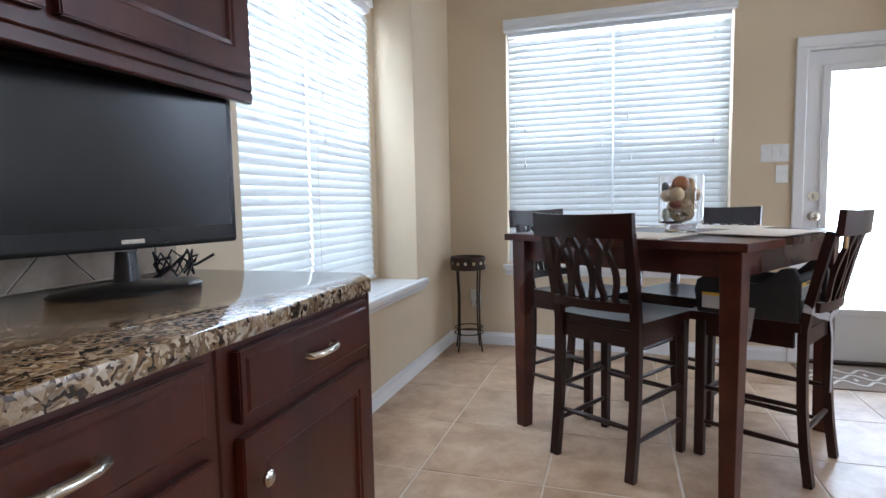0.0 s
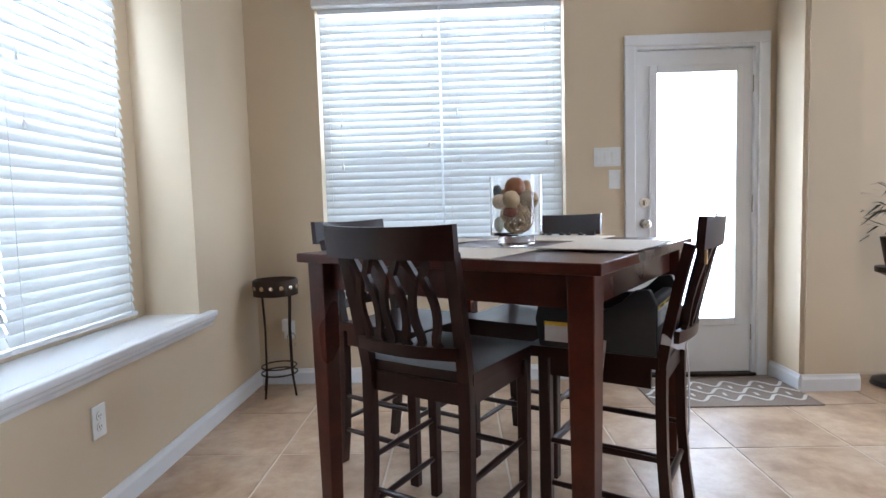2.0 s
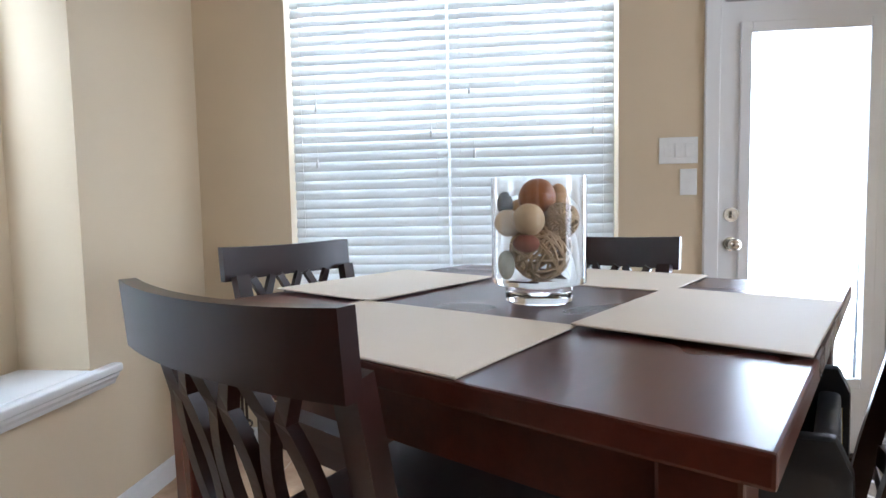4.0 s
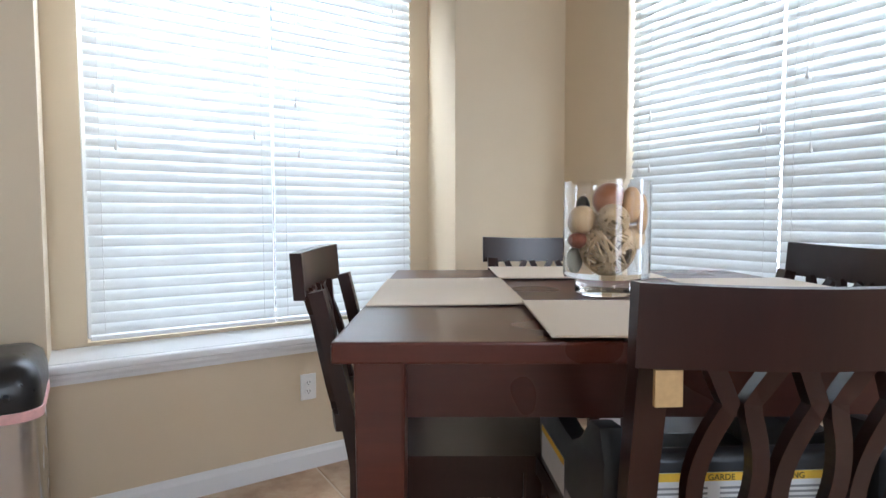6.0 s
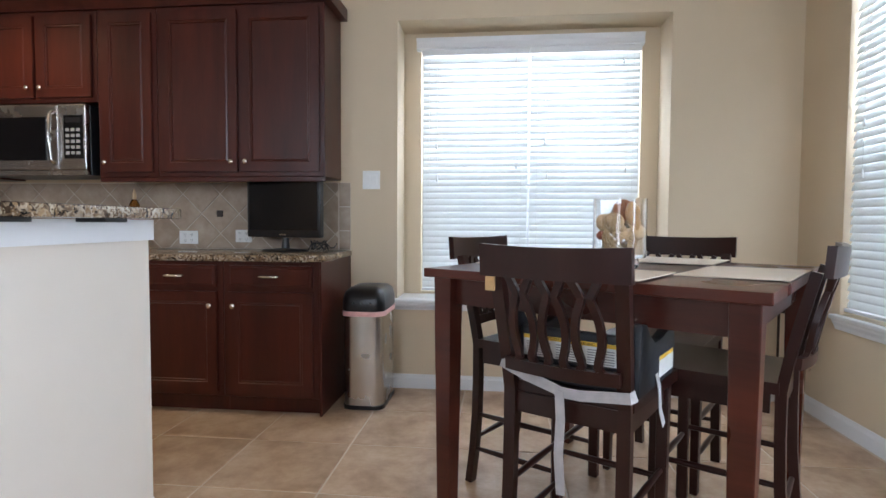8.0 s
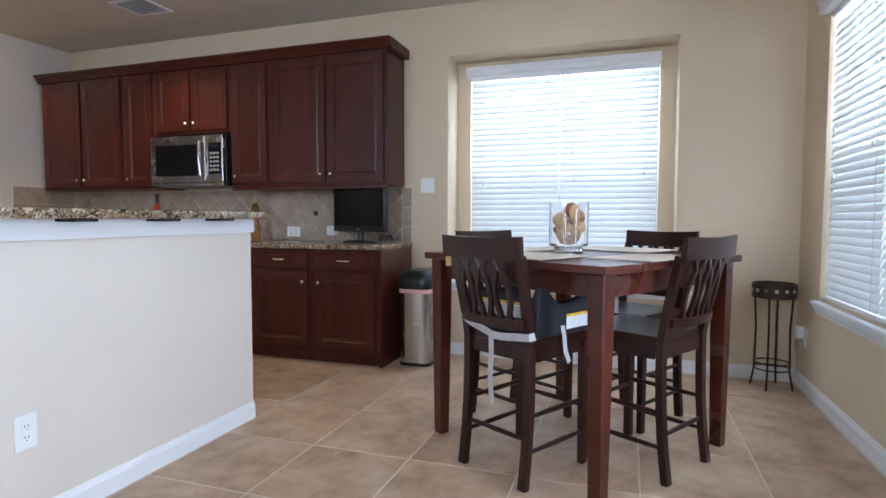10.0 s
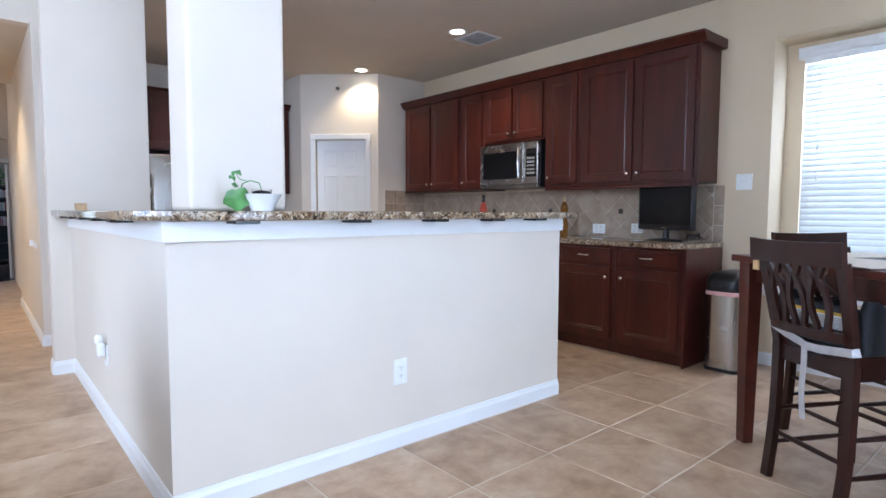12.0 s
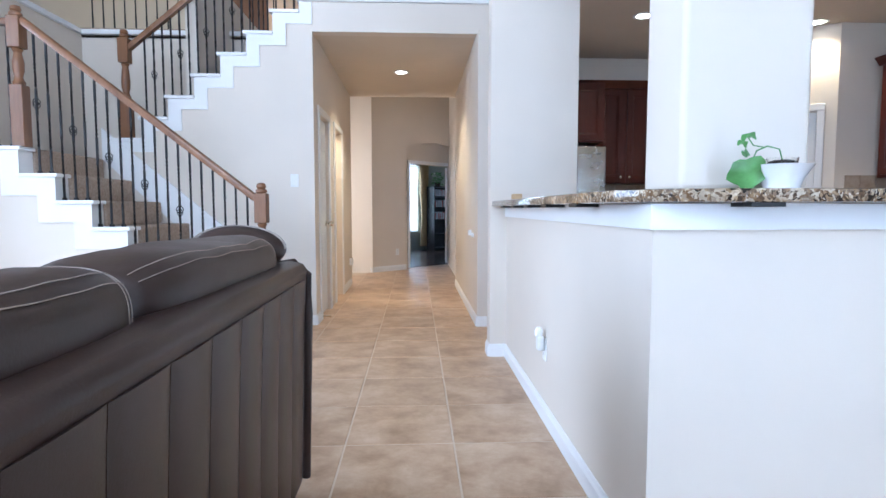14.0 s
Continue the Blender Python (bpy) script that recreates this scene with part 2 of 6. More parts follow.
M_AMBER = glass_mat("amber_glass", 0.05, (0.6, 0.3, 0.08))
M_RED = plain("red_plastic", (0.45, 0.06, 0.03), 0.35)
M_BOOK = plain("pale_book_spines", (0.6, 0.58, 0.55), 0.7, 0, 0.3)


# mesh helpers
def box_bm(x0, y0, z0, x1, y1, z1, bevel=0.0, seg=2, bm=None):
    bm = bm or bmesh.new()
    r = bmesh.ops.create_cube(bm, size=1.0, matrix=Matrix.Translation(((x0 + x1) / 2, (y0 + y1) / 2, (z0 + z1) / 2)) @ Matrix.Diagonal((x1 - x0, y1 - y0, z1 - z0, 1)))
    if bevel:
        es = list({e for v in r["verts"] for e in v.link_edges})
        bmesh.ops.bevel(bm, geom=es, offset=bevel, segments=seg, affect="EDGES", profile=0.6)
    return bm


def cyl_bm(p0, p1, r0, r1=None, n=16, bm=None, caps=True):
    bm = bm or bmesh.new()
    p0, p1 = Vector(p0), Vector(p1)
    d = p1 - p0
    m = Matrix.Translation((p0 + p1) / 2) @ d.to_track_quat("Z", "Y").to_matrix().to_4x4()
    bmesh.ops.create_cone(bm, cap_ends=caps, segments=n, radius1=r0, radius2=r0 if r1 is None else r1, depth=d.length, matrix=m)
    return bm


def lathe_bm(profile, n=24, centre=(0, 0, 0), bm=None, close=True):
    """profile: (radius, z) from bottom to top."""
    bm = bm or bmesh.new()
    cx, cy, cz = centre
    rings = []
    for r, z in profile:
        rings.append([bm.verts.new((cx + r * math.cos(2 * math.pi * i / n), cy + r * math.sin(2 * math.pi * i / n), cz + z)) for i in range(n)])
    for a, b in zip(rings, rings[1:]):
        for i in range(n):
            bm.faces.new((a[i], a[(i + 1) % n], b[(i + 1) % n], b[i]))
    if close:
        bm.faces.new(rings[0][::-1])
        bm.faces.new(rings[-1])
    return bm


def prism_bm(points, axis, lo, hi, bm=None, bevel=0.0):
    """Extrude a closed outline (pairs in the two other axes) along axis from lo to hi."""
    bm = bm or bmesh.new()
    def at(p, w):
        return {"x": (w, p[0], p[1]), "y": (p[0], w, p[1]), "z": (p[0], p[1], w)}[axis]
    a = [bm.verts.new(at(p, lo)) for p in points]
    b = [bm.verts.new(at(p, hi)) for p in points]
    n = len(points)
    fs = [bm.faces.new(a), bm.faces.new(b[::-1])]
    for i in range(n):
        fs.append(bm.faces.new((a[i], b[i], b[(i + 1) % n], a[(i + 1) % n])))
    bmesh.ops.recalc_face_normals(bm, faces=fs)
    if bevel:
        es = list({e for f in fs for e in f.edges})
        bmesh.ops.bevel(bm, geom=es, offset=bevel, segments=2, affect="EDGES", profile=0.6)
    return bm


def sweep_bm(pts, half_w, half_t, side, bm=None):
    """A strip of rectangular section along pts; side: the direction of its thickness."""
    bm = bm or bmesh.new()
    pts = [Vector(p) for p in pts]
    side = Vector(side).normalized()
    rings = []
    for i, p in enumerate(pts):
        t = (pts[min(i + 1, len(pts) - 1)] - pts[max(i - 1, 0)]).normalized()
        w = t.cross(side).normalized()
        rings.append([bm.verts.new(p + w * a * half_w + side * b * half_t) for a, b in ((1, 1), (-1, 1), (-1, -1), (1, -1))])
    for a, b in zip(rings, rings[1:]):
        for i in range(4):
            bm.faces.new((a[i], a[(i + 1) % 4], b[(i + 1) % 4], b[i]))
    bm.faces.new(rings[0][::-1])
    bm.faces.new(rings[-1])
    bmesh.ops.recalc_face_normals(bm, faces=bm.faces[:])
    return bm


def tube_bm(pts, r, n=8, bm=None):
    bm = bm or bmesh.new()
    pts = [Vector(p) for p in pts]
    rings = []
    up = Vector((0.13, 0.21, 0.97)).normalized()
    for i, p in enumerate(pts):
        t = (pts[min(i + 1, len(pts) - 1)] - pts[max(i - 1, 0)]).normalized()
        a = t.cross(up)
        a = a.normalized() if a.length > 1e-4 else t.orthogonal().normalized()
        b = t.cross(a)
        rr = r[i] if isinstance(r, (list, tuple)) else r
        rings.append([bm.verts.new(p + (a * math.cos(2 * math.pi * k / n) + b * math.sin(2 * math.pi * k / n)) * rr) for k in range(n)])
    for a, b in zip(rings, rings[1:]):
        for i in range(n):
            bm.faces.new((a[i], a[(i + 1) % n], b[(i + 1) % n], b[i]))
    bm.faces.new(rings[0][::-1])
    bm.faces.new(rings[-1])
    bmesh.ops.recalc_face_normals(bm, faces=bm.faces[:])
    return bm


def mesh_of(name, bm, mat, smooth=None):
    me = bpy.data.meshes.new(name)
    bm.to_mesh(me)
    bm.free()
    me.materials.append(mat)
    if smooth is not None:
        me.polygons.foreach_set("use_smooth", [True] * len(me.polygons))
        me.set_sharp_from_angle(angle=radians(smooth))
    return me


def part(name, bm, mat, parent, label="", smooth=None):
    ob = new(name, mesh_of(name, bm, mat, smooth))
    ob.parent = parent
    if label:
        tagged(ob, label)
    return ob


def solid(name, bm, mat, label, category="", kind="", group="", smooth=None):
    return tagged(new(name, mesh_of(name, bm, mat, smooth)), label, category, group, kind)


def thing(name, m, label, category, group=""):
    ob = new(name)
    ob.empty_display_size = 0.05
    ob.matrix_world = m
    return tagged(ob, label, category, group)


def structure(name, bm, mat, label, smooth=None):
    return solid(name, bm, mat, label, name.split("_")[0], "structure", "", smooth)


# ---------------------------------------------------------------- structure
def wall_bm(axis, p0, p1, a0, a1, z0, z1, holes=(), bm=None):
    """A wall across axis from p0 to p1, along the other from a0 to a1, with openings (a0, a1, z0, z1) through it."""
    bm = bm or bmesh.new()
    cuts_a = sorted({a0, a1, *[h[0] for h in holes], *[h[1] for h in holes]})
    for l, r in zip(cuts_a, cuts_a[1:]):
        cuts_z = sorted({z0, z1, *[v for h in holes if h[0] <= l and r <= h[1] for v in h[2:]]})
        for b, t in zip(cuts_z, cuts_z[1:]):
            if any(h[0] <= l and r <= h[1] and h[2] <= b and t <= h[3] for h in holes):
                continue
            if axis == "x":
                box_bm(p0, l, b, p1, r, t, bm=bm)
            else:
                box_bm(l, p0, b, r, p1, t, bm=bm)
    return bm


N_Y0, N_Y1, N_Z0, N_Z1 = 1.885, 3.622, 0.54, 2.43       # window niche in the side wall
W1 = (2.005, 3.505, 0.62, 2.32)                           # side window, y and z
W2 = (-0.372, 1.142, 0.627, 2.37)                         # back window, x and z
D1 = (1.565, 2.305, 0.0, 2.035)                           # patio door, x and z
NB = -1.09                                              # face of the niche's back wall

floor_bm = box_bm(-1.5, -12.0, -0.25, 12.0, 5.0, -0.0028)
structure("floor", floor_bm, M_GROUT, "beige ceramic tile floor with sand grout")

bm = wall_bm("x", XC - 0.30, XC, -2.27, N_Y0, 0, CEIL)
wall_bm("x", XC - 0.30, XC, N_Y1, YB + 0.25, 0, CEIL, bm=bm)
wall_bm("x", XC - 0.30, XC, N_Y0, N_Y1, 0, CEIL, [(N_Y0, N_Y1, N_Z0, N_Z1)], bm)
structure("wall_side", bm, M_WALL, "tan painted wall with a deep window niche")
bm = wall_bm("x", NB - 0.2, NB, N_Y0 - 0.2, N_Y1 + 0.2, 0.3, 2.7, [W1])
structure("wall_niche", bm, M_WALL, "tan back of the window niche")
bm = wall_bm("y", YB, YB + 0.2, XC - 0.3, 3.2, 0, CEIL, [W2, D1])
structure("wall_back", bm, M_WALL, "tan painted wall with a window and a patio door")
bm = wall_bm("y", YB - 0.31, YB + 0.0, 2.40, 2.72, 0, 5.4)
bmesh.ops.bevel(bm, geom=[e for e in bm.edges if abs(e.verts[0].co.z - e.verts[1].co.z) > 1], offset=0.02, segments=3, affect="EDGES")
structure("wall_pier", bm, M_WALL, "tan wall pier beside the patio door", 40)
# the tall windows in this unseen wall are assumed
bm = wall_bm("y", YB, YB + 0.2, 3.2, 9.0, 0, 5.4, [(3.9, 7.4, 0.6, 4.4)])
structure("wall_living_back", bm, M_CREAM, "unseen cream living room wall with assumed tall windows")
bm = wall_bm("y", YB, YB + 0.2, -1.12, 3.2, CEIL, 5.4)
structure("wall_upper_back", bm, M_CREAM, "cream upper wall")
# hole cut only for the added side fill lamp
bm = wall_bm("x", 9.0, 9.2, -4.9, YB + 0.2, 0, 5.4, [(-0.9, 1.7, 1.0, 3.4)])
structure("wall_living_side", bm, M_CREAM, "unseen cream living room wall with an added light opening")
bm = wall_bm("x", 2.98, 3.10, -2.37, YB, CEIL, 5.4)
structure("wall_over_kitchen", bm, M_CREAM, "cream wall above the kitchen ceiling's edge")
structure("ceiling", box_bm(XC - 0.3, -3.8, CEIL, 2.98, YB + 0.2, CEIL + 0.25), M_CEIL, "flat beige textured ceiling")
structure("ceiling_living", box_bm(2.5, -5.0, 5.4, 9.2, YB + 0.2, 5.6), M_CEIL, "high living room ceiling")

# kitchen: pantry corner, back wall
bm = box_bm(XC, -2.47, 0, -0.10, -2.27, CEIL)
structure("wall_pantry_side", bm, M_CREAM, "cream painted pantry wall")
DIAG = pose(-0.10, -2.27, 0, 0, 0, -45)                  # along the diagonal pantry wall, facing the room is +y
bm = wall_bm("y", -0.12, 0.0, 0.0, 0.97, 0, CEIL, [(0.16, 0.785, 0, 2.04)])
bm.transform(DIAG)
structure("wall_pantry", bm, M_CREAM, "cream diagonal wall around the pantry door")
bm = box_bm(0.43, -3.75, 0, 0.585, -2.956, CEIL)
structure("wall_pantry_return", bm, M_CREAM, "cream painted return wall")
bm = box_bm(0.585, -3.75, 0, 3.17, -3.6, CEIL)
structure("wall_kitchen_back", bm, M_CREAM, "cream kitchen wall behind the refrigerator")

# hall
DOOR1, DOOR2 = (-3.23, -2.66, 0, 2.03), (-4.26, -3.66, 0, 2.03)
bm = wall_bm("x", HALL_L, HALL_L + 0.12, -5.20, HALL_Y - 0.12, 0, 2.95, [DOOR1, DOOR2])
structure("wall_hall_side", bm, M_CREAM, "cream hall wall with two doorways")
bm = wall_bm("y", HALL_Y - 0.12, HALL_Y, HALL_R - 0.12, HALL_L, HALL_CEIL, 2.98)
structure("wall_hall_header", bm, M_CREAM, "cream header above the hall opening")
bm = wall_bm("x", HALL_R - 0.14, HALL_R, -5.02, -2.25, 0, HALL_CEIL)
structure("wall_hall_kitchen", bm, M_CREAM, "cream wall between hall and kitchen")
bm = box_bm(HALL_R - 0.14, -8.3, 0, HALL_R - 0.07, -6.1, 3.4)
structure("wall_hall_far_side", bm, M_CREAM, "cream wall past the hall's archway")
# arched opening between -5.02 and -6.1
pts = [(-6.1, 3.4), (-5.02, 3.4), (-5.02, 1.95)] + [(-5.56 + 0.54 * math.cos(a), 1.95 + 0.28 * math.sin(a)) for a in [math.pi * i / 12 for i in range(1, 12)]] + [(-6.1, 1.95)]
structure("wall_hall_arch", prism_bm(pts, "x", HALL_R - 0.14, HALL_R - 0.07), M_CREAM, "cream arch over a side opening")
structure("wall_dining_room", box_bm(1.2, -7.9, 0, 1.3, -3.75, 3.4), M_CREAM, "cream wall of the side room")
structure("ceiling_hall", prism_bm([(HALL_R - 0.14, -5.33), (5.9, -5.33), (5.9, -3.60), (HALL_L + 0.11, -3.60), (HALL_L + 0.11, HALL_Y - 0.12), (HALL_R - 0.14, HALL_Y - 0.12)], "z", HALL_CEIL, 2.95), M_CEIL, "beige hall ceiling")
structure("ceiling_entry", box_bm(1.2, -12, 3.35, 6.6, -5.33, 3.5), M_CEIL, "raised entry ceiling")
structure("wall_entry_header", box_bm(HALL_R - 0.14, -5.33, 2.95, 6.6, -5.25, 3.5), M_CREAM, "cream step up to the entry ceiling")
structure("wall_nook", box_bm(HALL_L, -5.32, 0, 5.9, -5.20, 2.95), M_CREAM, "cream wall of the entry nook")
structure("wall_nook_side", box_bm(5.9, -6.66, 0, 6.0, -2.51, 3.4), M_CREAM, "cream wall of the entry")
structure("wall_nook_end", box_bm(4.62, -6.78, 0, 6.0, -6.66, 3.4), M_CREAM, "cream end wall of the entry")

# diagonal end wall with an arched recess round the study door
END = pose(4.66, -6.66, 0, 0, 0, math.degrees(math.atan2(-1.30, -1.58)))
EL = 2.45
bm = wall_bm("y", 0.0, 0.08, 0.0, EL, 0, 3.4, [(0.78, 2.25, 0, 2.32)])
# the arch's spandrels
for s in (0, 1):
    x_e, x_c = (0.78, 1.515) if s == 0 else (2.25, 1.515)
    arc = [(x_c + (x_e - x_c) * math.cos(a), 2.08 + 0.24 * math.sin(a)) for a in [math.pi / 2 * i / 10 for i in range(11)]]
    prism_bm([(x_e, 2.32)] + arc, "y", 0.0, 0.08, bm)
bm.transform(END)
structure("wall_entry_diagonal", bm, M_CREAM, "cream diagonal wall with an arched recess")
bm = wall_bm("y", 0.20, 0.32, -0.5, EL + 0.4, 0, 3.4, [(1.03, 2.09, 0, 1.93)])
bm.transform(END)
structure("wall_study", bm, M_CREAM, "cream wall around the study doorway")

# stair wall below the upper flight, and rooms behind
RISE, RUN = 0.1935, 0.238
US_X = 6.60                                              # nosing of the ninth step
STAIR_Y, STAIR_X0, RUN_L = -1.31, 4.745, 0.247
LAND_Z = 8 * RISE


bm = bmesh.new()
outline = [(HALL_L + 0.0, 0.0), (6.72, 0.0), (6.72, LAND_Z)]
for n in range(9, 17):
    x = US_X - RUN * (n - 9)
    outline += [(x - 0.004, (n - 1) * RISE - 0.032), (x - 0.004, n * RISE - 0.032)]
outline += [(HALL_L, 16 * RISE - 0.032)]
prism_bm(outline, "y", HALL_Y - 0.12, HALL_Y, bm)
structure("wall_stair", bm, M_CREAM, "cream wall under the upper stair flight")
structure("wall_stair_back", box_bm(HALL_L + 0.12, -3.62, 0, 7.5, -3.5, 2.98), M_CREAM, "cream wall behind the stair")
structure("wall_landing_side", box_bm(7.5, -3.62, 0, 7.62, -0.6, 2.98), M_CREAM, "cream wall beside the stair landing")
structure("floor_upper", box_bm(4.6, -5.2, 2.955, 9.0, -3.5, 3.06), M_CARPET, "beige carpeted upper floor")
structure("wall_upper_hall", box_bm(2.5, -5.3, 3.06, 9.2, -5.2, 5.4), M_WALL, "tan upstairs hall wall")
structure("ledge_stair", box_bm(5.0, -3.66, 2.98, 7.66, -3.44, 3.03, 0.008), M_TRIM, "white painted ledge along the upper floor")
structure("ledge_landing", box_bm(7.46, -3.44, 2.98, 7.66, -0.6, 3.03, 0.008), M_TRIM, "white painted ledge above the landing")
structure("ledge_hall", box_bm(HALL_R - 0.2, HALL_Y - 0.16, 2.98, 4.96, HALL_Y + 0.03, 3.03, 0.008), M_TRIM, "white painted ledge above the hall opening")
structure("floor_over_hall", box_bm(2.5, -5.2, 2.95, 4.79, HALL_Y - 0.12, 2.98), M_CARPET, "carpeted upper floor above the hall")

# bar: half wall with raised granite top
bm = box_bm(BAR_END, BAR_Y - 0.14, 0, BAR_X, BAR_Y, 1.10)
box_bm(BAR_X - 0.14, -1.2, 0, BAR_X, BAR_Y - 0.14, 1.10, bm=bm)
structure("wall_bar", bm, M_CREAM, "cream painted half wall of the breakfast bar")
bm = box_bm(BAR_END - 0.012, BAR_Y, 1.042, BAR_X + 0.014, BAR_Y + 0.014, 1.115)
box_bm(BAR_X, -1.2, 1.042, BAR_X + 0.014, BAR_Y, 1.115, bm=bm)
box_bm(BAR_END - 0.012, BAR_Y - 0.14, 1.042, BAR_END, BAR_Y, 1.115, bm=bm)
structure("trim_bar", bm, M_TRIM, "white board under the bar top")
bm = box_bm(2.692, -1.34, 0, 3.336, -1.2, 5.4, 0.012)
structure("wall_post", bm, M_CREAM, "cream wall end standing at the bar", 40)
bm = box_bm(2.715, 0.98, 1.155, 3.105, 1.24, CEIL + 0.1, 0.02, 3)
structure("column", bm, M_CREAM, "square cream column rising from the bar", 40)


def board(name, pts, h=0.095, t=0.014, label="white painted baseboard"):
    """Baseboard along a run of floor points; it stands to the left of the run."""
    bm = bmesh.new()
    for (xa, ya), (xb, yb) in zip(pts, pts[1:]):
        d = Vector((xb - xa, yb - ya, 0))
        prof = [(0, 0), (t, 0), (t, h * 0.72), (t * 0.55, h * 0.86), (t * 0.35, h), (0, h)]
        b2 = prism_bm(prof, "x", 0, d.length)
        b2.transform(Matrix.Translation((xa, ya, 0)) @ Matrix.Rotation(math.atan2(d.y, d.x), 4, "Z"))
        me = bpy.data.meshes.new("t")
        b2.to_mesh(me)
        b2.free()
        bm.from_mesh(me)
        bpy.data.meshes.remove(me)
    return structure(name, bm, M_TRIM, label)


board("baseboard_side", [(XC, YB), (XC, 1.62)])
board("baseboard_back", [(1.498, YB), (XC, YB)])
board("baseboard_pier", [(2.72, YB), (2.72, YB - 0.31), (2.40, YB - 0.31), (2.40, YB)])
board("baseboard_bar", [(BAR_X, -1.2), (BAR_X, BAR_Y), (BAR_END, BAR_Y), (BAR_END, BAR_Y - 0.14)][::-1])
board("baseboard_post", [(BAR_X, -1.2), (3.336, -1.2), (3.336, -1.34)])
board("baseboard_hall", [(HALL_R, -5.02), (HALL_R, -2.25), (HALL_R - 0.14, -2.25)][::-1])
board("baseboard_hall_side", [(HALL_L, -2.59), (HALL_L, HALL_Y)])
board("baseboard_hall_end", [(HALL_L, -5.20), (HALL_L, -4.33)])
board("baseboard_stair", [(HALL_L, HALL_Y), (6.72, HALL_Y)])
p0, p1 = END @ Vector((0, 0, 0)), END @ Vector((0.78, 0, 0))
board("baseboard_entry", [(p1.x, p1.y), (p0.x, p0.y)])


# ---------------------------------------------------------------- windows, blinds, doors
def casing(name, axis, face, out, a0, a1, z1, w=0.065, t=0.018, label="white painted door casing"):
    """Casing round an opening a0..a1 up to z1, on the plane axis = face, proud towards out (+1 or -1)."""
    f0, f1 = sorted((face, face + out * t))
    bm = bmesh.new()
    for l, r, b, top in ((a0 - w, a0, 0, z1), (a1, a1 + w, 0, z1), (a0 - w, a1 + w, z1, z1 + w)):
        if axis == "x":
            box_bm(f0, l, b, f1, r, top, 0.005, 1, bm)
        else:
            box_bm(l, f0, b, r, f1, top, 0.005, 1, bm)
    return structure(name, bm, M_TRIM, label)


def screen_mat():
    m, nt, b = material("insect_screen")
    b.inputs["Base Color"].default_value = (0.05, 0.05, 0.05, 1)
    b.inputs["Alpha"].default_value = 0.40
    return m


M_MESH = screen_mat()


def window_unit(name, label, m, w, h, glow):
    """Sash window in its own frame: x across, y into the room, origin at the middle of the sill."""
    win = thing(name, m, label, "window")
    win["kind"] = "structure"
    bm = bmesh.new()
    for a in ((-w / 2, 0, -w / 2 + 0.05, h), (w / 2 - 0.05, 0, w / 2, h), (-w / 2 + 0.05, 0, w / 2 - 0.05, 0.05), (-w / 2 + 0.05, h - 0.05, w / 2 - 0.05, h), (-0.03, 0.05, 0.03, h - 0.05)):
        box_bm(a[0], -0.04, a[1], a[2], 0.03, a[3], 0.004, 1, bm)
    part("window_frame", bm, M_TRIM, win)
    for s in (-1, 1):
        c = s * w / 4
        hw = w / 4 - 0.04
        part("meeting_rail", box_bm(c - hw, -0.03, h * 0.47, c + hw, 0.02, h * 0.47 + 0.05, 0.004, 1), M_TRIM, win)
        for lo, hi in ((0.05, h * 0.47), (h * 0.47 + 0.05, h - 0.05)):
            p = part("pane", box_bm(c - hw + 0.005, -0.006, lo, c + hw - 0.005, 0.0, hi), M_PANE, win)
            p.visible_shadow = False
        part("insect_screen", box_bm(c - hw + 0.005, -0.032, 0.05, c + hw - 0.005, -0.031, h * 0.47), M_MESH, win)
    return win


